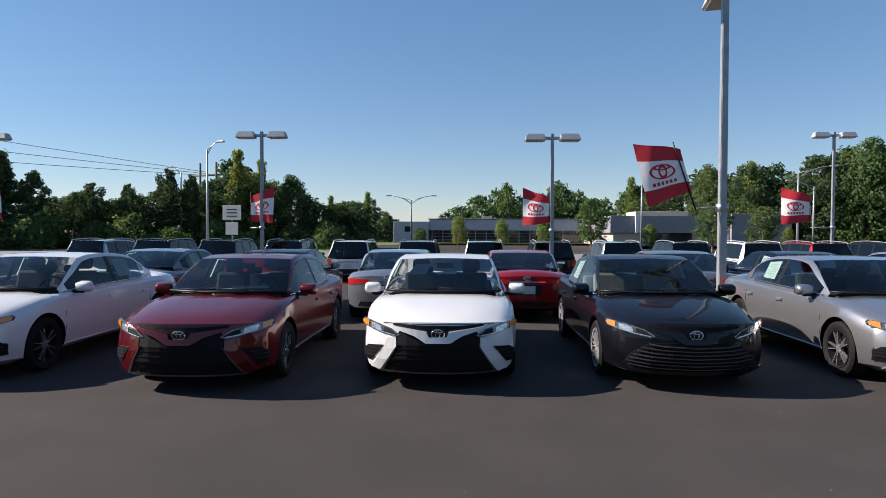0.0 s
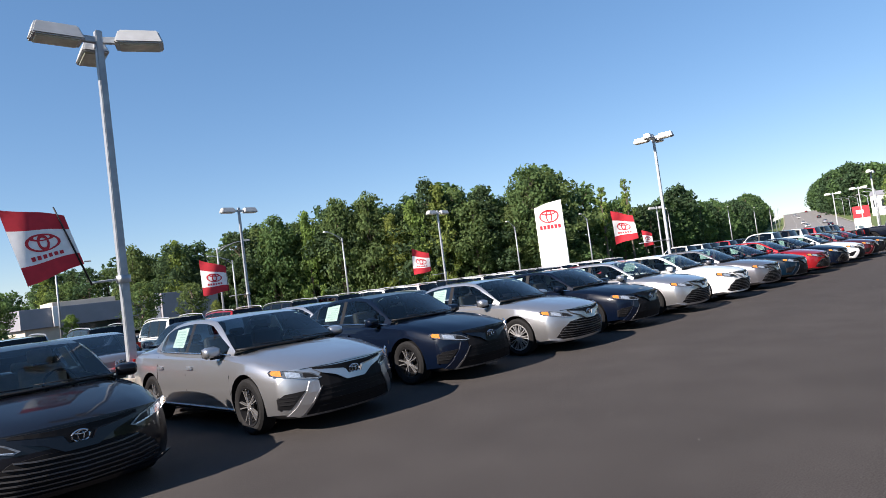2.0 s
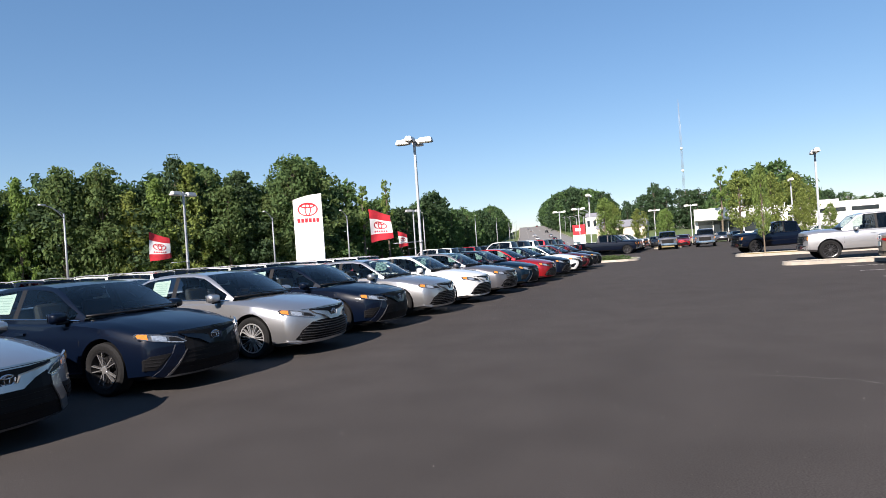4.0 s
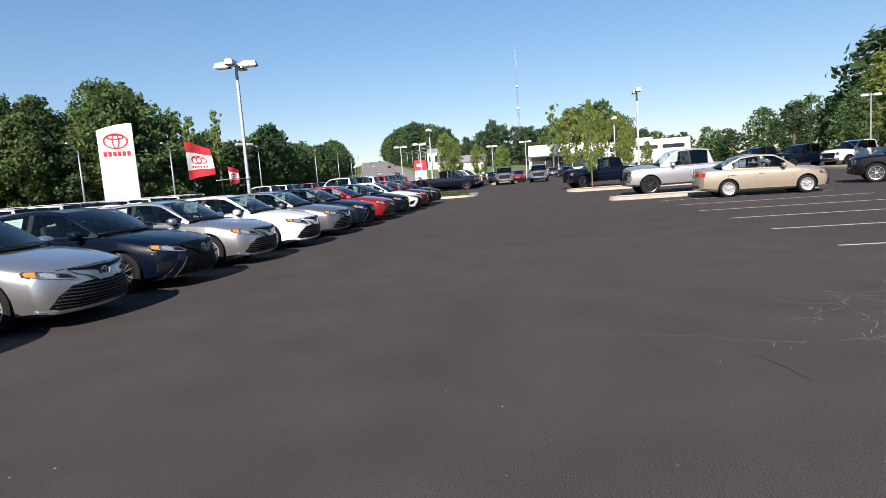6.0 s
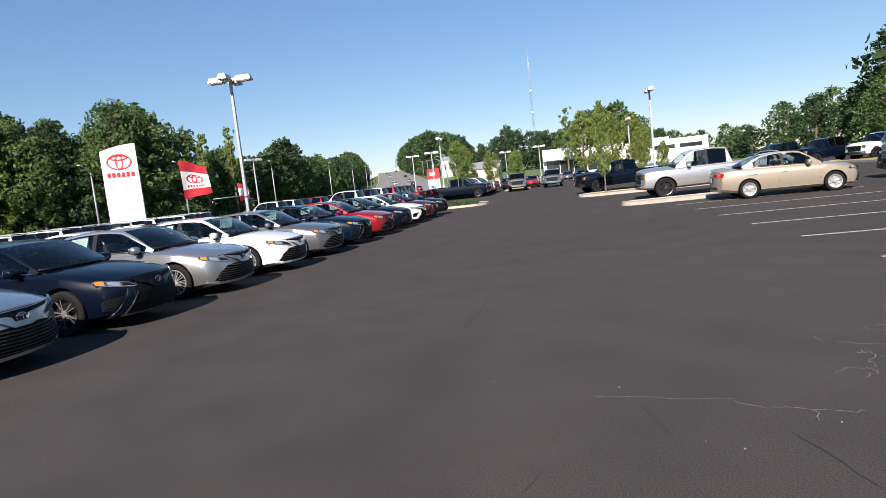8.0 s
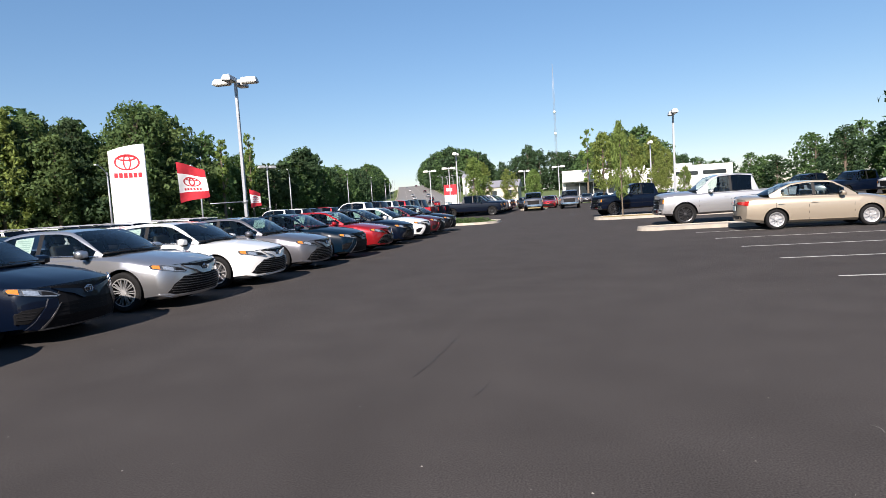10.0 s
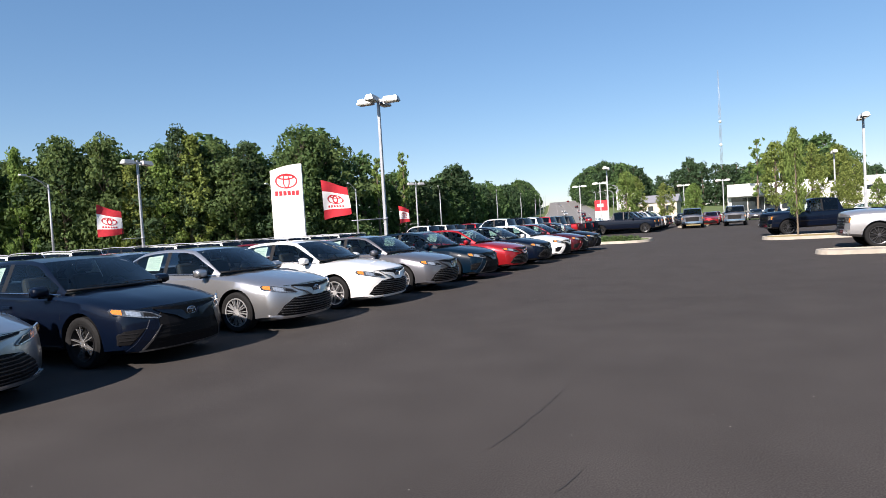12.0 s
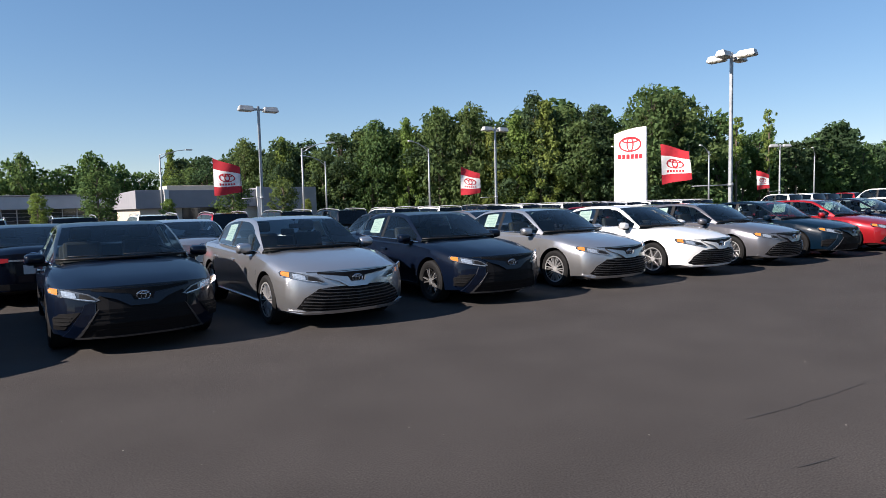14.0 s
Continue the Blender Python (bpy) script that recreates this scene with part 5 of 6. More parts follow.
# ---- trees ----
def tree_meshes(seed, h, spread, base, count, leaf, size, shape="round"):
    """Trunk with limbs, and a crown of many small folded leaf sprays set in uneven clumps."""
    rng = random.Random(seed)
    tv, tf = [], []

    def limb(points, radii):
        o = len(tv)
        me_pts = [Vector(p) for p in points]
        sides = 6
        for i, p in enumerate(me_pts):
            for s in range(sides):
                t = 2 * math.pi * s / sides
                tv.append((p.x + radii[i] * math.cos(t), p.y + radii[i] * math.sin(t), p.z))
        for i in range(len(me_pts) - 1):
            for s in range(sides):
                u = (s + 1) % sides
                tf.append((o + i * sides + s, o + i * sides + u, o + (i + 1) * sides + u, o + (i + 1) * sides + s))

    r0 = 0.018 * h + 0.03
    lean = (rng.uniform(-0.03, 0.03) * h, rng.uniform(-0.03, 0.03) * h)
    limb([(0, 0, 0), (lean[0] * 0.4, lean[1] * 0.4, h * 0.4), (lean[0], lean[1], h * 0.93)], [r0, r0 * 0.7, r0 * 0.12])
    clumps = []
    n = {"thin": 26, "pine": 40}.get(shape, 66)
    for i in range(n):
        f = base + (1 - base) * ((i + 0.5) / n) ** 0.9
        a = i * 2.4 + rng.uniform(-0.5, 0.5)
        g = (f - base) / (1 - base)
        if shape == "round":
            rad = spread * (math.sin(math.pi * min(1, 0.12 + 0.86 * g)) ** 0.6) * rng.uniform(0.55, 1.05)
        elif shape == "cone":
            rad = spread * (1.02 - g) ** 0.8 * rng.uniform(0.6, 1.1)
        elif shape == "pine":
            rad = spread * (0.35 + 0.65 * math.sin(math.pi * g)) * rng.uniform(0.3, 1.1)
        else:
            rad = spread * rng.uniform(0.3, 1.1)
        rad *= 0.80 * (1 + 0.28 * math.sin(a + seed) + 0.18 * math.sin(2 * a + 3 * f + seed))
        c = Vector((lean[0] * f + rad * math.cos(a), lean[1] * f + rad * math.sin(a), h * (f - 0.02)))
        clumps.append((c, spread * rng.choice((0.13, 0.17, 0.22, 0.28, 0.34)) * rng.uniform(0.85, 1.1) * (0.7 if g > 0.85 else 1)))
        if i % 3 == 0:
            s = Vector((lean[0] * f * 0.7, lean[1] * f * 0.7, h * max(base * 0.75, f - 0.16)))
            limb([s, (s + c) / 2 + Vector((0, 0, 0.02 * h)), c], [r0 * 0.35, r0 * 0.2, r0 * 0.06])
    clumps.append((Vector((lean[0], lean[1], h * 0.94)), spread * 0.3))
    trunk = mesh("trunk", tv, tf, BARK)
    lv, lf = [], []
    total = sum(r * r for _, r in clumps)
    for c, r in clumps:
        for _ in range(int(count * r * r / total)):
            d = Vector((rng.gauss(0, 1), rng.gauss(0, 1), rng.gauss(0, 1))).normalized()
            p = c + Vector((d.x * r, d.y * r, d.z * r * 0.72)) * rng.uniform(0.4, 1.25) ** 0.8
            s = size * rng.uniform(0.55, 1.35)
            nrm = (d + Vector((rng.gauss(0, 0.6), rng.gauss(0, 0.6), rng.gauss(0, 0.6) + 0.35))).normalized()
            a = nrm.orthogonal().normalized()
            a = Matrix.Rotation(rng.uniform(0, 6.28), 3, nrm) @ a
            b = nrm.cross(a)
            o = len(lv)
            lv += [p - a * s, p + b * s * 0.55 + nrm * s * 0.22 * rng.uniform(-1, 1), p + a * s * rng.uniform(0.7, 1.1), p - b * s * 0.55 + nrm * s * 0.22 * rng.uniform(-1, 1)]
            lf += [(o, o + 1, o + 2), (o, o + 2, o + 3)]
    return trunk, mesh("crown", lv, lf, leaf, smooth=False)


KINDS = {
    "oak": [tree_meshes(11 + i, 12, 4.3, 0.05, 4400, LEAF, 0.24) for i in range(3)],
    "poplar": [tree_meshes(31 + i, 12, 3.0, 0.06, 4600, LEAF_YOUNG, 0.21, "cone") for i in range(2)],
    "dark": [tree_meshes(51 + i, 12, 4.0, 0.04, 4400, LEAF_DARK, 0.24) for i in range(3)],
    "pine": [tree_meshes(71 + i, 12, 2.9, 0.40, 3000, LEAF_DARK, 0.24, "pine") for i in range(2)],
    "thin": [tree_meshes(91 + i, 12, 1.7, 0.3, 1500, LEAF_YOUNG, 0.20, "thin") for i in range(2)],
    "far_oak": [tree_meshes(141 + i, 12, 4.3, 0.05, 1500, LEAF, 0.40) for i in range(2)],
    "far_dark": [tree_meshes(151 + i, 12, 4.0, 0.04, 1500, LEAF_DARK, 0.40) for i in range(2)],
    "far_pine": [tree_meshes(161 + i, 12, 2.9, 0.35, 1000, LEAF_DARK, 0.42, "pine") for i in range(1)],
    "lot": [tree_meshes(111 + i, 8, 2.1, 0.26, 3800, LEAF_YOUNG, 0.15, "round") for i in range(2)],
    "lot_dark": [tree_meshes(121 + i, 6, 2.0, 0.25, 3000, LEAF, 0.15, "round") for i in range(1)],
    "bush": [tree_meshes(131 + i, 2.6, 1.9, 0.05, 1500, LEAF, 0.16, "round") for i in range(2)],
}
WORDS = {"oak": "broad leafy tree with full green crown", "poplar": "young bright green tulip-shaped tree", "dark": "dark green broadleaf tree in a dense wood edge", "pine": "tall pine with sparse dark crown",
         "thin": "slender tall tree with thin foliage", "lot": "young leafy tree on a planted island", "lot_dark": "small round-crowned car park tree", "bush": "rounded green shrub at the wood edge"}
TREE_H = {"oak": 12, "poplar": 12, "dark": 12, "pine": 12, "thin": 12, "lot": 8, "lot_dark": 6, "bush": 2.6}
tree_rng = random.Random(5)


def tree(kind, x, y, h, wide=1.0, group="trees"):
    far = math.hypot(x, y) > 145 and kind in ("oak", "dark", "pine")
    trunk, crown = tree_rng.choice(KINDS["far_" + kind if far else kind])
    t = new("tree" if kind != "bush" else "bush")
    part("trunk", trunk, None, t)
    part("crown", crown, None, t)
    s = h / TREE_H[kind]
    t.matrix_basis = pose(x, y, rise(x, y) - 0.05, 0, 0, tree_rng.uniform(0, 360)) @ Matrix.Diagonal((s * wide, s * wide, s, 1))
    tagged(t, WORDS[kind], "bush" if kind == "bush" else "tree", group)
    return t


# the tops of the woods against the sky: bearing and elevation, seen from four places of the walk
SKY_A = ((0.33, 0.17, 1.74), [
    (-60, 5.2), (-44, 5.6), (-37.4, 5.8), (-36.7, 4.7), (-35.8, 3.4), (-35.3, 4.4), (-34.7, 2.8), (-33.4, 3.3), (-31.5, 3.7), (-30.3, 2.7), (-28.9, 3.7), (-27.9, 3.1), (-27.0, 4.7), (-25.8, 5.0), (-24.8, 3.4),
    (-24.0, 4.6), (-23.1, 4.4), (-21.3, 5.9), (-20.1, 6.6), (-19.6, 5.5), (-18.5, 6.0), (-17.5, 5.8), (-17.2, 4.3), (-15.9, 4.7), (-14.4, 4.4), (-13.7, 3.1), (-12.9, 2.1), (-12.3, 3.1), (-11.7, 2.6),
    (-9.2, 3.4), (-7.6, 2.4), (-6.6, 1.4), (-4.6, 0.9), (-1.5, 2.3), (0.1, 3.1), (1.1, 3.5), (3.4, 4.2), (4.9, 3.1), (7.9, 4.3), (10.4, 3.7), (10.9, 3.0)])
SKY_B = ((7.47, -0.28, 1.57), [
    (-0.7, 3.4), (2.4, 4.8), (3.9, 4.0), (8.5, 5.0), (10.5, 3.4), (11.2, 4.7), (12.1, 4.1), (13.9, 4.4), (15.5, 5.4), (16.9, 5.6), (19.0, 5.2), (20.2, 5.8), (21.2, 5.3), (23.6, 5.7), (26.1, 6.3), (28.4, 7.0),
    (29.6, 6.5), (31.2, 7.3), (33.0, 7.2), (34.0, 8.0), (35.2, 7.3), (36.8, 8.2), (37.8, 7.8), (39.3, 6.7), (40.6, 7.9), (42.6, 9.0), (44.6, 8.7), (46.7, 8.1), (49.0, 7.7), (50.5, 6.5), (51.5, 7.8), (52.6, 8.9),
    (54.0, 8.6), (55.8, 9.2), (56.9, 8.6), (58.1, 7.3), (58.8, 5.7)])
SKY_C = ((7.65, 0.53, 1.55), [
    (58.8, 5.8), (59.4, 6.3), (60.6, 5.0), (61.8, 6.7), (62.8, 4.3), (64.1, 4.3), (65.5, 5.1), (66.8, 5.3), (68.2, 5.0), (68.5, 3.5), (69.2, 4.6), (70.2, 3.6), (71.0, 3.2), (72.0, 3.6), (73.0, 3.4), (73.7, 2.6),
    (74.0, 1.6), (75.4, 1.6), (76.2, 2.4), (76.8, 3.3), (78.5, 4.3), (79.7, 4.7), (81.2, 4.4), (82.8, 3.9), (84.2, 3.9), (84.6, 2.9), (85.8, 3.9), (86.7, 4.3), (88.4, 3.8), (91.2, 3.4), (91.7, 5.4),
    (92.4, 3.5), (94.2, 5.0), (97.3, 5.1), (98.3, 3.8)])
SKY_D = ((4.59, 1.13, 1.58), [
    (98.3, 3.9), (99.3, 2.4), (100.1, 4.1), (100.7, 2.3), (102.6, 2.0), (103.3, 3.2), (104.7, 3.0), (105.8, 1.9), (107.3, 3.0), (108.9, 3.6), (111.0, 3.7), (115.1, 4.1), (115.3, 6.0), (116.0, 8.4), (117.1, 9.6),
    (118.2, 10.3), (121, 10.5)])


def skyline_height(x, y, crown=0.0):
    """How tall a tree of this crown's half width may stand at a place below the skyline."""
    bearing = math.degrees(math.atan2(x - 7.5, y))
    eye, table = SKY_A if bearing < 10.9 else SKY_B if bearing < 58.8 else SKY_C if bearing < 98.3 else SKY_D
    dx, dy = x - eye[0], y - eye[1]
    d = math.hypot(dx, dy)
    a = math.degrees(math.atan2(dx, dy))
    w = math.degrees(crown / d)
    el = min(np.interp([a - w, a - w / 2, a, a + w / 2, a + w], [p for p, _ in table], [q for _, q in table]))
    return max(2.5, eye[2] + d * math.tan(radians(el)) - rise(x, y))


FAR_WOOD = []


def wood(points, kinds, step, depth, group, low=0.86, joined=False):
    """Trees of many heights along a line, none above the skyline; joined ones go into the far woodland."""
    for (xa, ya), (xb, yb) in zip(points, points[1:]):
        d = math.hypot(xb - xa, yb - ya)
        n = max(1, int(d / step))
        for i in range(n):
            f = (i + tree_rng.uniform(0.1, 0.9)) / n
            k = tree_rng.uniform(0, depth)
            x, y = xa + (xb - xa) * f - (yb - ya) / d * k, ya + (yb - ya) * f + (xb - xa) / d * k
            h = skyline_height(x, y, 1.6) * 1.05 * tree_rng.uniform(low, 1.02)
            wide = tree_rng.uniform(0.85, 1.15) * max(1.0, 12.0 / h) ** 0.7
            if joined:
                FAR_WOOD.append((tree_rng.choice(KINDS["far_" + tree_rng.choice(kinds)]), x, y, h, wide))
            else:
                tree(tree_rng.choice(kinds), x, y, h, wide, group)


def woodland():
    """The woods that nobody could count, trunks and crowns in one mesh."""
    points, corners, idx, base = [], [], [], 0
    slots = [BARK, LEAF, LEAF_DARK]
    for (trunk, crown), x, y, h, wide in FAR_WOOD:
        m = pose(x, y, rise(x, y) - 0.05, 0, 0, tree_rng.uniform(0, 360)) @ Matrix.Diagonal((h / 12 * wide, h / 12 * wide, h / 12, 1))
        m = np.array(m)
        for me in (trunk, crown):
            co = np.empty(len(me.vertices) * 3)
            me.vertices.foreach_get("co", co)
            points.append(co.reshape(-1, 3) @ m[:3, :3].T + m[:3, 3])
            corners += [tuple(v + base for v in p.vertices) for p in me.polygons]
            idx += [slots.index(me.materials[0])] * len(me.polygons)
            base += len(me.vertices)
    ob = new("woodland", mesh("woodland", np.concatenate(points).tolist(), corners, slots, idx, smooth=False))
    tagged(ob, "dense green woods far behind the lot and road", "woodland", kind="stuff")


def tall_ones(sky, first, last, line, kinds, group):
    """A tree under each summit of the skyline between two bearings, on a line of the plan."""
    eye, table = sky
    for (_, lo), (a, el), (_, hi) in zip(table, table[1:], table[2:]):
        if not (first <= a <= last and el > lo and el >= hi):
            continue
        dx, dy = math.sin(radians(a)), math.cos(radians(a))
        for (xa, ya), (xb, yb) in zip(line, line[1:]):
            ex, ey = xb - xa, yb - ya
            det = dx * ey - dy * ex
            if abs(det) < 1e-6:
                continue
            d = ((xa - eye[0]) * ey - (ya - eye[1]) * ex) / det
            f = ((xa - eye[0]) * dy - (ya - eye[1]) * dx) / det
            if d > 0 and 0 <= f <= 1:
                x, y = eye[0] + d * dx, eye[1] + d * dy
                h = eye[2] + d * math.tan(radians(el)) - rise(x, y)
                tree(tree_rng.choice(kinds), x, y, h * 1.06, tree_rng.uniform(0.62, 0.82), group)
                break


WEST = [(-85, 62), (-60, 76), (-30, 84), (-14, 90)]
NORTH = [(31, 122), (46, 97), (66, 82), (84, 67), (100, 63)]
ROADSIDE = [(98, 64), (130, 64), (190, 68), (270, 86), (400, 120), (640, 186)]
HILL = [(700, 148), (600, 122), (450, 86), (385, 62), (350, 36), (338, 16), (332, -8), (322, -34), (300, -62)]
# wood across the road
wood(WEST, ["dark", "oak", "dark", "dark"], 2.2, 7, "wood by the road")
wood([(-95, 74), (-62, 88), (-28, 97)], ["dark", "dark", "pine"], 3.2, 6, "wood by the road", 0.9, joined=True)
tall_ones(SKY_A, -60, -22, WEST, ["pine", "dark", "pine"], "pines")
tall_ones(SKY_A, -22, -8, [(-40, 82), (-30, 86), (-10, 92)], ["poplar", "oak"], "bright green trees")
wood([(-34, 150), (45, 146)], ["oak", "dark", "oak"], 2.6, 10, "far trees", 0.95, joined=True)
tall_ones(SKY_A, -6, 11, [(-40, 150), (50, 146)], ["oak"], "far trees")
wood(NORTH, ["oak", "dark", "dark", "oak"], 2.3, 6, "wood by the road", 0.8)
wood([(40, 122), (60, 104), (84, 86), (108, 74)], ["dark", "dark", "oak"], 3.6, 6, "wood by the road", 0.95, joined=True)
tall_ones(SKY_B, 11, 38, NORTH, ["oak", "dark", "oak", "poplar"], "wood by the road")
tall_ones(SKY_B, 38, 48, NORTH, ["dark", "dark"], "wood by the road")
tall_ones(SKY_B, 49, 59, NORTH, ["poplar", "oak"], "bright green trees")
for x, y in [(70, 77), (73, 75), (76, 73)]:
    tree("poplar", x, y, skyline_height(x, y, 1.0), 0.95, "bright green trees")
wood(ROADSIDE, ["oak", "dark", "oak"], 4.6, 9, "wood by the road", joined=True)
tall_ones(SKY_C, 58.9, 63, ROADSIDE, ["thin"], "slender trees")
tall_ones(SKY_C, 64, 70, [(128, 70), (160, 74), (200, 78)], ["pine"], "pines")
for x, y in [(136, 66), (143, 67.5), (150, 68), (158, 69)]:
    tree("pine", x, y, skyline_height(x, y, 0.5), 1.1, "pines")
tall_ones(SKY_C, 70, 74, ROADSIDE, ["oak"], "far trees")
for i in range(30):
    f = i / 29
    x, y = 34 + 70 * f, 106 - 44 * f + tree_rng.uniform(-2, 2)
    tree("bush", x, y, tree_rng.uniform(2.0, 4.8), tree_rng.uniform(0.9, 1.3), "shrubs at the wood edge")
for i in range(16):
    f = i / 15
    tree("bush", -84 + 70 * f, 66 + 20 * f + tree_rng.uniform(-2, 2), tree_rng.uniform(2.0, 4.4), tree_rng.uniform(0.9, 1.3), "shrubs at the wood edge")

# the hill beyond the road's far end
wood(HILL, ["dark", "oak", "dark"], 4.6, -10, "trees on the hill", 0.94, joined=True)
wood(HILL[2:], ["oak", "dark"], 9.0, 10, "trees on the hill", 0.6, joined=True)
tall_ones(SKY_C, 76, 91, HILL, ["dark", "oak"], "trees on the hill")
tall_ones(SKY_C, 91, 92, [(120, 30), (120, -30)], ["thin"], "slender trees")
tree("lot", 42.6, -2.2, 5.4, 0.4, "young trees on islands")
wood([(172, -2), (168, -30), (140, -75)], ["oak", "dark", "oak"], 3.2, -12, "trees beyond the lot", joined=True)
woodland()
# planted islands and the far side of the lot
for x, y, h in [(84, -3.5, 8.6), (80, -6.5, 7.6), (86, -9.5, 7.8), (87, 12.5, 7.0), (92, 12, 6.6), (96, 9, 5.6), (102, 6, 5.4), (70, -8, 4.0), (66, -9.5, 3.4), (88, 4.8, 5.0), (100, -13, 7)]:
    tree("lot", x, y, h, 0.85, "young trees on islands")
wood([(104, -36), (96, -60), (82, -78)], ["oak", "poplar", "dark"], 5.0, -14, "trees beyond the lot")
wood([(60, -38), (54, -48), (50, -56)], ["poplar", "oak"], 5.0, -5, "trees beyond the lot")
for x, y, h in [(43, -24, 15.5), (46, -28, 17), (40, -27, 14), (48, -22.5, 10), (51, -25, 8.5), (39, -32, 17)]:
    tree("oak" if h > 12 else "poplar", x, y, skyline_height(x, y) * (1.0 if h > 12 else 0.7), 0.85, "tall trees by the bays")
for x, y, h, k in [(-1, 80, 4.4, "lot"), (4.5, 80, 4.0, "lot"), (9.5, 78, 4.2, "lot"), (15, 76, 6.4, "lot_dark"), (28.5, 74, 6.0, "lot_dark"), (22, 76, 3.4, "lot"), (36, 78, 5.6, "lot_dark"), (-6, 84, 3.0, "lot_dark"), (40, 80, 3.2, "lot")]:
    tree(k, x, y, h, 1.1, "trees before the showroom")


# ---- buildings ----
def wall_box(name, x0, x1, y0, y1, z0, z1, material, parent, label=""):
    return box(name, x0, x1, y0, y1, z0, z1, material, parent, 0.03, label)


def showroom():
    b = new("showroom_building")
    wall_box("wall", -7.0, 27.0, 118, 140, 2.3, 4.3, LIGHT_CLAD, b, "pale grey metal cladding above the glazing")
    wall_box("wall", -6.6, 26.6, 119.2, 139, 0, 2.28, WINDOW, b, "dark shopfront glazing")
    for i in range(17):
        wall_box("mullion", -6.6 + 2.05 * i, -6.45 + 2.05 * i, 119.05, 119.25, 0, 2.28, LIGHT_CLAD, b)
    for i in range(3):
        wall_box("transom", -6.6, 26.6, 119.1, 119.2, 0.5 + 0.6 * i, 0.55 + 0.6 * i, LIGHT_CLAD, b)
    wall_box("entrance_tower", -13.5, -7.05, 116, 128, 0, 3.9, LIGHT_CLAD, b)
    wall_box("window", -11.4, -10.0, 115.94, 116.0, 2.0, 3.0, WINDOW, b)
    wall_box("roof", -7.2, 27.2, 117.8, 140, 4.32, 4.5, GREY_CLAD, b)
    wall_box("wall", 21.05, 38.0, 93, 117.5, 1.9, 4.4, GREY_CLAD, b, "dark grey cladding band")
    wall_box("wall", 21.6, 27, 93.6, 117, 0, 1.88, CREAM, b)
    wall_box("wall", 27.05, 33, 93.8, 117, 0, 1.88, WINDOW, b)
    wall_box("wall", 33.05, 38, 93.6, 117, 0, 1.88, CREAM, b)
    wall_box("roof_unit", 26, 34, 98, 104, 4.42, 5.2, CREAM, b, "cream rooftop plant housing")
    wall_box("wall", 38.05, 46.5, 92, 110, 0, 4.7, GREY_CLAD, b)
    wall_box("white_pier", 37.4, 38.0, 92.6, 92.95, 0, 4.8, WALL_WHITE, b)
    wall_box("white_pier", 24.6, 25.2, 92.6, 92.95, 1.9, 4.5, WALL_WHITE, b)
    wall_box("roof_unit", 3, 5, 124, 126, 4.52, 5.1, HEADS, b)
    tagged(b, "low grey clad showroom with dark shopfront glazing", "building")


showroom()


def white_showroom():
    b = new("white_showroom")
    wall_box("wall", 125, 150, -12.0, 1.6, 0.8, 5.7, WALL_WHITE, b)
    wall_box("wall", 122, 160, -27, -12.05, 0.8, 5.1, WALL_WHITE, b)
    for i in range(3):
        wall_box("window", 121.92, 122.0, -26.0 + 4.6 * i, -22.2 + 4.6 * i, 3.4, 4.1, WINDOW, b)
    for i in range(4):
        wall_box("window", 124.9, 125.0, -1.4 - 2.5 * i, 1.0 - 2.5 * i, 1.2, 3.4, WINDOW, b)
    wall_box("canopy", 123.6, 125.0, -12, 1.6, 3.6, 3.9, LIGHT_CLAD, b)
    wall_box("roof_unit", 130, 134, -22, -18, 5.12, 5.8, LIGHT_CLAD, b)
    wall_box("pier", 121.0, 121.9, -12.6, -11.4, 0.8, 5.6, WALL_WHITE, b)
    wall_box("plinth", 121.5, 160, -27.2, 1.8, 0, 0.8, GREY_CLAD, b)
    tagged(b, "bright white flat-roofed showroom with strip windows", "building")


white_showroom()


def shed(x0, x1, y0, y1, h, wall, roof, label):
    b = new("house")
    z = rise((x0 + x1) / 2, (y0 + y1) / 2) - 0.6
    wall_box("wall", x0, x1, y0, y1, z, z + h, wall, b)
    v = [(x0 - 0.4, y0 - 0.4, z + h), (x1 + 0.4, y0 - 0.4, z + h), (x1 + 0.4, y1 + 0.4, z + h), (x0 - 0.4, y1 + 0.4, z + h), ((x0 + x1) / 2, y0 - 0.4, z + h + 2.2), ((x0 + x1) / 2, y1 + 0.4, z + h + 2.2)]
    part("roof", mesh("roof", v, [(0, 4, 5, 3), (1, 2, 5, 4), (0, 1, 4), (2, 3, 5), (0, 3, 2, 1)], roof, smooth=False), None, b)
    for i in range(3):
        y = y0 + (y1 - y0) * (i + 0.5) / 3
        wall_box("window", x0 - 0.06, x0 + 0.02, y - 0.7, y + 0.7, z + h * 0.45, z + h * 0.8, WINDOW, b)
    tagged(b, label, "house")


shed(190, 204, 14.8, 28.4, 4.6, CREAM, GREY_CLAD, "long low building with a grey roof")
shed(325, 337, 44, 53, 9.0, WALL_WHITE, GREY_CLAD, "white house on the wooded hill")


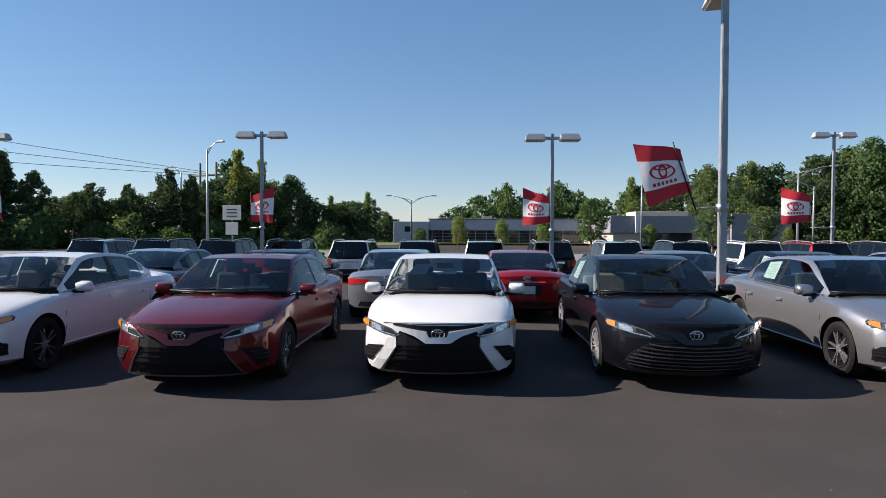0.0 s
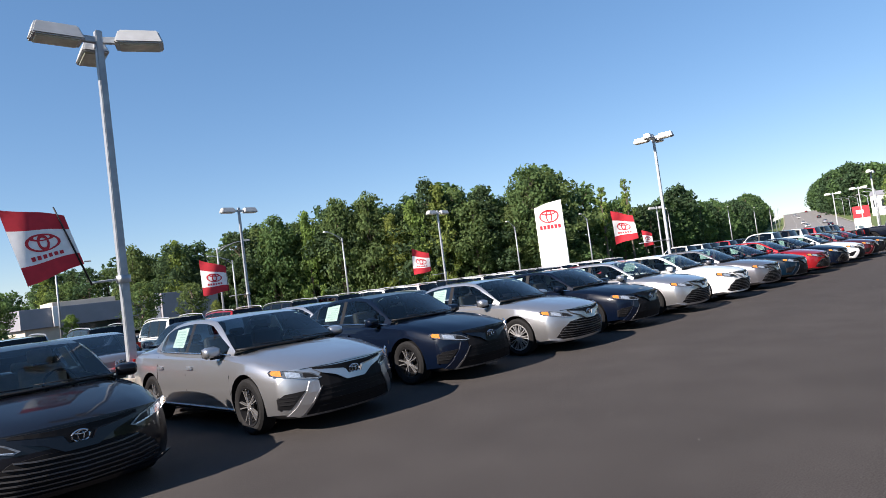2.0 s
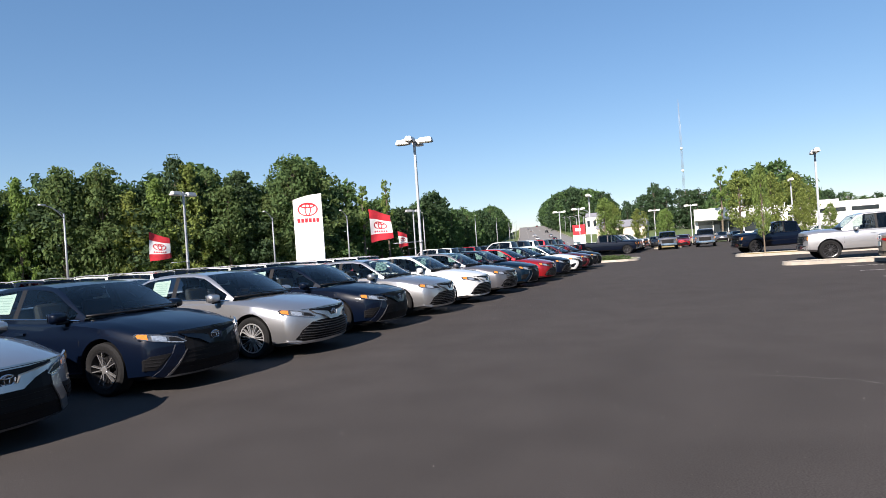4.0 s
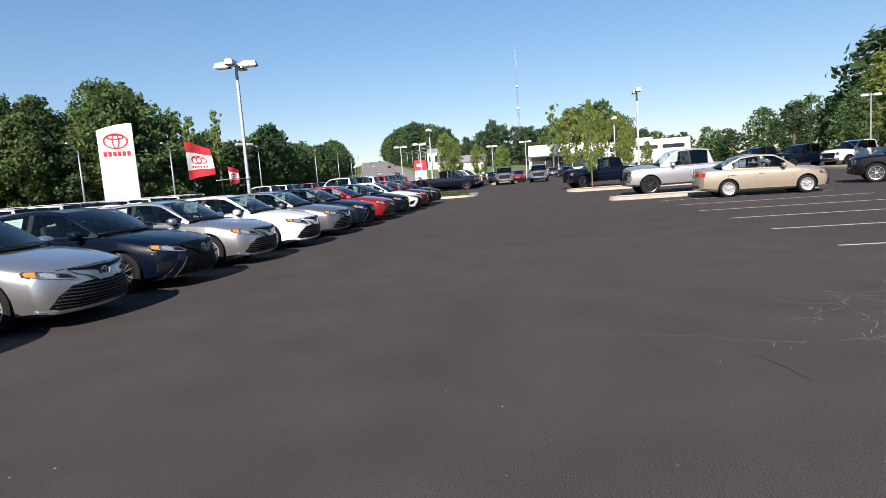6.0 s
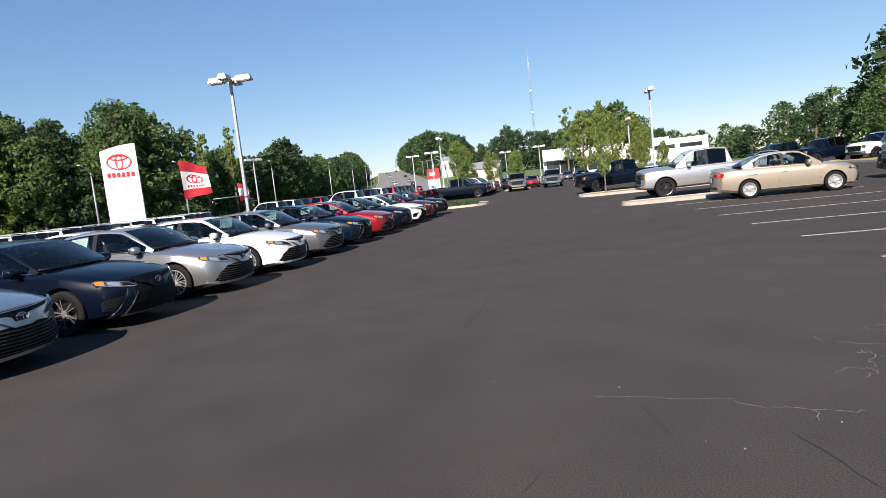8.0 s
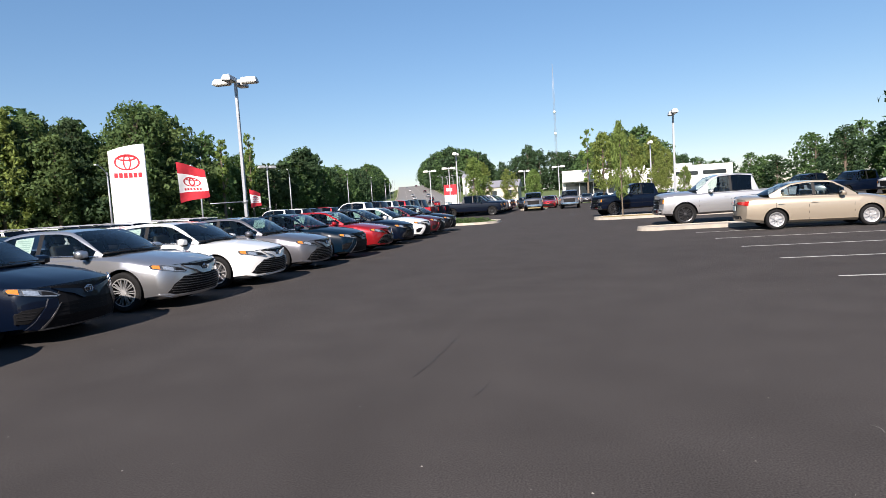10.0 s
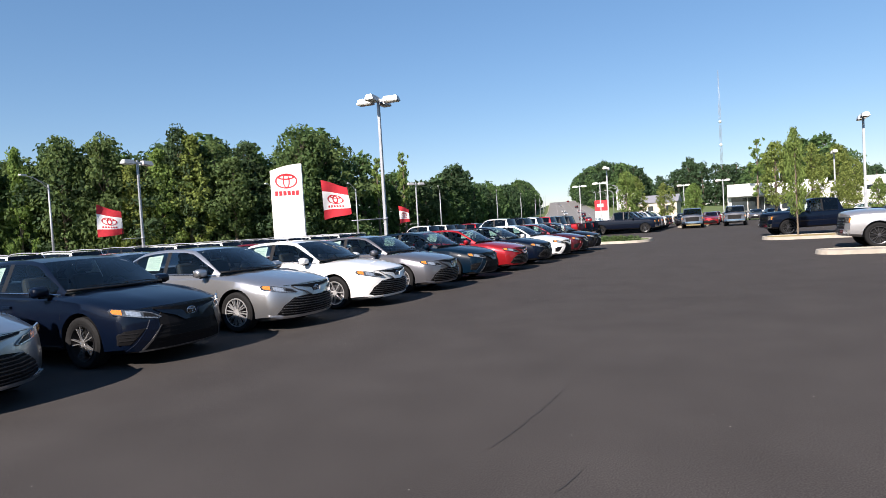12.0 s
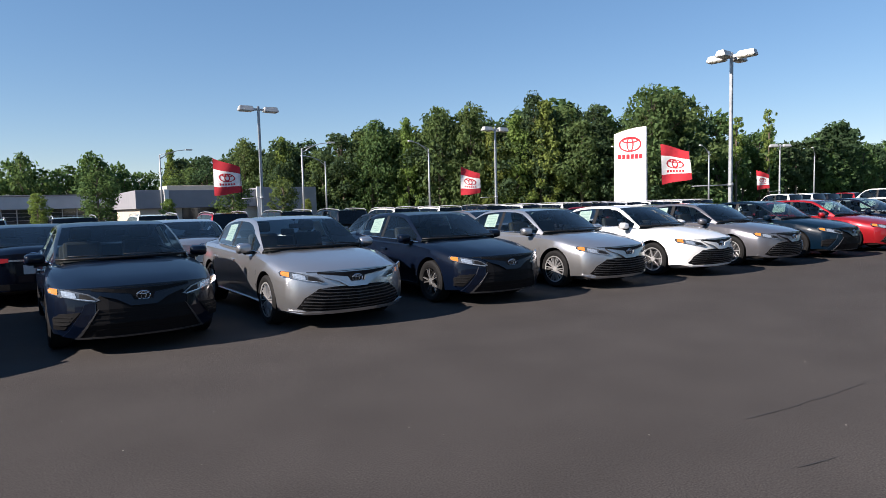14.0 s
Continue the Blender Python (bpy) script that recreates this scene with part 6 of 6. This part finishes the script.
def mast(x, y, h):
    t = new("radio_mast")
    z = rise(x, y)
    for i in range(3):
        a = 2 * math.pi * i / 3
        part("leg", tube_mesh("leg", [(0.9 * math.cos(a), 0.9 * math.sin(a), 0), (0.7 * math.cos(a), 0.7 * math.sin(a), h * 0.75), (0.1 * math.cos(a), 0.1 * math.sin(a), h)], [0.11, 0.09, 0.06], STEEL, 5), None, t)
    bm = bmesh.new()
    n = 40
    for i in range(n):
        z0, z1 = h * 0.75 * i / n, h * 0.75 * (i + 1) / n
        bm.from_mesh(tube_mesh("lace", [(0.85 * math.cos(i * 2.1), 0.85 * math.sin(i * 2.1), z0), (0.8 * math.cos(i * 2.1 + 2.1), 0.8 * math.sin(i * 2.1 + 2.1), z1)], [0.06, 0.06], STEEL, 4))
    part("lacing", bm, STEEL, t)
    for f in (0.45, 0.62):
        part("dish", tube_mesh("dish", [(-1.6, 0, h * f), (-1.2, 0, h * f), (1.2, 0, h * f), (1.6, 0, h * f)], [0.7, 1.0, 1.0, 0.7], WALL_WHITE, 10), None, t)
    t.matrix_basis = pose(x, y, z)
    tagged(t, "tall thin lattice radio mast", "mast")


mast(520, 8, 100)


def power_pole(x, y, h, w):
    p = new("power_pole")
    for s in (-1, 1):
        part("post", tube_mesh("post", [(0, s * w / 2, 0), (0, s * w / 2, h)], [0.25, 0.17], BARK, 7), None, p)
    part("crossarm", tube_mesh("crossarm", [(0, -w, h * 0.85), (0, w, h * 0.85)], [0.16, 0.16], BARK, 6), None, p)
    p.matrix_basis = pose(x, y, rise(x, y), 0, 0, 0 if x > 0 else 65)
    tagged(p, "wooden H-frame power pole", "power pole", "power poles")


power_pole(330, 2, 19, 6)
power_pole(-41.5, 100, 13.4, 3.6)
for k, (z0, z1) in enumerate([(18.8, 11.4), (15.4, 11.2), (12.2, 11.0)]):
    pts = [(-97 + 55.5 * f, 50 + 50 * f + 0.8 * k, z0 + (z1 - z0) * f - 1.2 * f * (1 - f)) for f in [i / 12 for i in range(13)]]
    c = new("power_cable", tube_mesh("power_cable", pts, [0.035] * 13, TRIM, 5))
    tagged(c, "thin sagging overhead power cable", "cable", "power cables")


def road_sign(x, y, turn):
    s = new("road_sign")
    part("post", tube_mesh("post", [(0, 0, 0), (0, 0, 4.6)], [0.06, 0.06], STEEL, 8), None, s)
    box("panel", -0.9, 0.9, -0.1, -0.062, 3.3, 4.6, HEADS, s, 0.01, "white panel")
    box("panel", -0.6, 0.6, -0.1, -0.062, 2.0, 3.1, HEADS, s, 0.01, "white panel")
    for i in range(3):
        box("print_bar", -0.5, 0.5, -0.112, -0.1, 3.6 + 0.3 * i, 3.68 + 0.3 * i, TRIM, s)
    s.matrix_basis = pose(x, y, rise(x, y), 0, 0, turn)
    tagged(s, "two pale roadside sign panels on a post", "sign")


road_sign(-20.5, 55, -10)


def red_white_pylon(x, y):
    s = new("pylon_sign")
    box("slab", -1.4, 1.4, -0.3, 0.3, 0, 5.2, WHITE_PANEL, s, 0.03)
    box("red_head", -1.45, 1.45, -0.34, 0.34, 3.3, 5.4, RED_SIGN, s, 0.03, "red sign head")
    box("letter_bar", -0.9, 0.4, -0.38, -0.33, 4.1, 4.7, WHITE_PANEL, s, 0.01)
    s.matrix_basis = pose(x, y, rise(x, y), 0, 0, -75) @ Matrix.Diagonal((0.7, 0.7, 0.8, 1))
    tagged(s, "distant white and red pylon sign", "sign")


red_white_pylon(108, 19.5)


# ---- islands, kerbs and painted bays ----
def island(outline, z, top, label):
    s = new("kerbed_island")
    n = len(outline)
    c = (sum(a for a, _ in outline) / n, sum(b for _, b in outline) / n)

    def inset(k, d):
        a, b = outline[k]
        v = Vector((c[0] - a, c[1] - b))
        v = v.normalized() * d
        return (a + v.x, b + v.y)

    bm = bmesh.new()
    ring0 = [bm.verts.new((a, b, -0.02)) for a, b in outline]
    ring1 = [bm.verts.new((*inset(k, 0.04), z)) for k in range(n)]
    ring2 = [bm.verts.new((*inset(k, 0.2), z)) for k in range(n)]
    ring3 = [bm.verts.new((*inset(k, 0.21), z - 0.04)) for k in range(n)]
    for ra, rb in ((ring0, ring1), (ring1, ring2), (ring2, ring3)):
        for k in range(n):
            bm.faces.new((ra[k], ra[(k + 1) % n], rb[(k + 1) % n], rb[k]))
    part("kerb", bm, CONCRETE, s, "pale concrete kerb")
    bm = bmesh.new()
    bm.faces.new([bm.verts.new((*inset(k, 0.2), z - 0.03)) for k in range(n)])
    part("bed", bm, top, s)
    tagged(s, label, "kerb island", kind="structure")


def rounded(x0, x1, y0, y1, r=0.7):
    pts = []
    for cx, cy, a0 in ((x1 - r, y1 - r, 0), (x0 + r, y1 - r, 90), (x0 + r, y0 + r, 180), (x1 - r, y0 + r, 270)):
        for i in range(6):
            t = radians(a0 + 18 * i)
            pts.append((cx + r * math.cos(t), cy + r * math.sin(t)))
    return pts


island(rounded(29.9, 31.3, -9.8, -1.7, 0.6), 0.13, CONCRETE, "narrow concrete kerbed island between bays")
island(rounded(40.8, 43.4, -8.5, -0.6, 1.0), 0.14, STRAW, "kerbed island with dry straw-coloured grass")
island(rounded(44.0, 48.5, 5.0, 11.5, 1.4), 0.14, GRASS, "kerbed island of green grass")
island(rounded(66, 88, -14, -8, 1.5), 0.14, STRAW, "long kerbed planting bed")
island(rounded(76, 100, 3.0, 6.0, 1.2), 0.14, STRAW, "long kerbed planting bed")
island(rounded(44, 58, -26, -19.5, 1.5), 0.14, STRAW, "kerbed bed under the tall trees")
for i in range(9):
    g = tree("bush", 45.0 + 0.35 * i, 6.0 + 0.55 * i, 0.45, 1.6, "low grass clumps")


def stripe(x0, x1, y0, y1, z=0.006):
    bm = bmesh.new()
    n = 14
    rng = random.Random(int(x0 * 100))
    long_y = abs(y1 - y0) > abs(x1 - x0)
    a, b = [], []
    for i in range(n + 1):
        f = i / n
        w = rng.uniform(-0.006, 0.006)
        if long_y:
            a.append(bm.verts.new((x0 + w, y0 + (y1 - y0) * f, z)))
            b.append(bm.verts.new((x1 + w, y0 + (y1 - y0) * f, z)))
        else:
            a.append(bm.verts.new((x0 + (x1 - x0) * f, y0 + w, z)))
            b.append(bm.verts.new((x0 + (x1 - x0) * f, y1 + w, z)))
    for i in range(n):
        bm.faces.new((a[i], a[i + 1], b[i + 1], b[i]))
    bmesh.ops.recalc_face_normals(bm, faces=bm.faces)
    ob = part("bay_line", bm, LINE)
    tagged(ob, "worn white painted parking bay line", "bay line", "parking bay lines", "structure")


for i in range(6):
    x = 14.2 + 2.74 * i
    stripe(x - 0.045, x + 0.045, -9.2, -3.25)


# ---- cracks and seams in the asphalt ----
CRACK = mat("crack_filler", (0.17, 0.163, 0.15), 0.9, vary=0.3, scale=20)
SEAM = mat("dark_seam", (0.032, 0.029, 0.028), 0.78, vary=0.2, scale=6)


def crack(start, heading, length, seed, material, width, wander, branches):
    rng = random.Random(seed)
    verts, faces = [], []

    def run(p, a, left, w, depth):
        pts = [p]
        a0 = a
        while left > 0:
            step = rng.uniform(0.03, 0.09)
            a = a0 + rng.gauss(0, wander)
            a0 += rng.gauss(0, wander * 0.12)
            p = (p[0] + step * math.cos(a), p[1] + step * math.sin(a))
            pts.append(p)
            left -= step
            if depth < branches and rng.random() < 0.16:
                run(p, a + rng.choice((-1, 1)) * rng.uniform(0.6, 1.5), left * rng.uniform(0.2, 0.6), w * 0.75, depth + 1)
        o = len(verts)
        for i, q in enumerate(pts):
            b = math.atan2(pts[min(i + 1, len(pts) - 1)][1] - pts[max(i - 1, 0)][1], pts[min(i + 1, len(pts) - 1)][0] - pts[max(i - 1, 0)][0])
            ww = w * rng.uniform(0.4, 1.4) * (0.3 if i in (0, len(pts) - 1) else 1)
            verts.append((q[0] - ww * math.sin(b), q[1] + ww * math.cos(b), 0.005))
            verts.append((q[0] + ww * math.sin(b), q[1] - ww * math.cos(b), 0.005))
        for i in range(len(pts) - 1):
            faces.append((o + 2 * i, o + 2 * i + 1, o + 2 * i + 3, o + 2 * i + 2))

    run(start, heading, length, width, 0)
    ob = new("crack", mesh("crack", verts, faces, material))
    tagged(ob, "thin pale branching crack in the asphalt" if material is CRACK else "dark sealed seam in the asphalt", "crack", "cracks in the asphalt", "structure")


for k, (x, y, a, l) in enumerate([(9.9, -1.2, -50, 2.4), (10.6, -2.3, -150, 2.0), (8.9, -0.9, -55, 2.2), (9.2, -1.6, -10, 1.6), (9.7, -2.0, -110, 1.6), (10.7, -2.6, -70, 2.2), (8.6, -1.0, -75, 1.8), (9.5, -0.9, -30, 1.2)]):
    crack((x, y), radians(a), l, 40 + k, CRACK, 0.0032, 0.8, 2)
crack((9.41, 0.92), radians(-100), 0.95, 60, CRACK, 0.0022, 0.22, 0)
crack((9.2, 0.0), radians(-108), 0.8, 61, CRACK, 0.003, 0.6, 2)
crack((9.62, -0.78), radians(-95), 0.4, 62, CRACK, 0.003, 0.6, 2)
for k, (x, y, a, l) in enumerate([(8.02, -0.32, 13, 0.62), (8.61, 0.46, 10, 0.7), (11.65, 2.14, -4, 1.6), (11.1, 1.52, -10, 0.36), (8.05, 1.33, -20, 0.25)]):
    crack((x, y), radians(a), l, 70 + k, SEAM, 0.006 if k == 0 else 0.0035, 0.08, 0)


def flecks():
    """Loose grit and chips strewn on the asphalt."""
    rng = random.Random(9)
    verts, faces = [], []
    for _ in range(900):
        x, y = rng.uniform(-8, 22), rng.uniform(-3.5, 6.8)
        r = rng.choice((0.003, 0.004, 0.005, 0.008))
        o = len(verts)
        for i in range(4):
            t = 1.57 * i + rng.uniform(-0.5, 0.5)
            verts.append((x + r * math.cos(t), y + r * math.sin(t), 0.0))
        verts.append((x, y, r * 0.8))
        faces += [(o, o + 1, o + 4), (o + 1, o + 2, o + 4), (o + 2, o + 3, o + 4), (o + 3, o, o + 4)]
    ob = new("grit", mesh("grit", verts, faces, mat("grit", (0.14, 0.13, 0.12), 0.9, vary=0.6, scale=3.0, island=True), smooth=False))
    tagged(ob, "loose pale grit on the asphalt", "grit", kind="stuff")


flecks()

# plain unseen wall behind the walk, added to darken the cars' reflections
wall = box("wall_south", -75, 14, -34.4, -34, 0, 7.5, GREY_CLAD)
tagged(wall, "plain grey wall out of view, added to darken reflections", "wall", kind="structure")
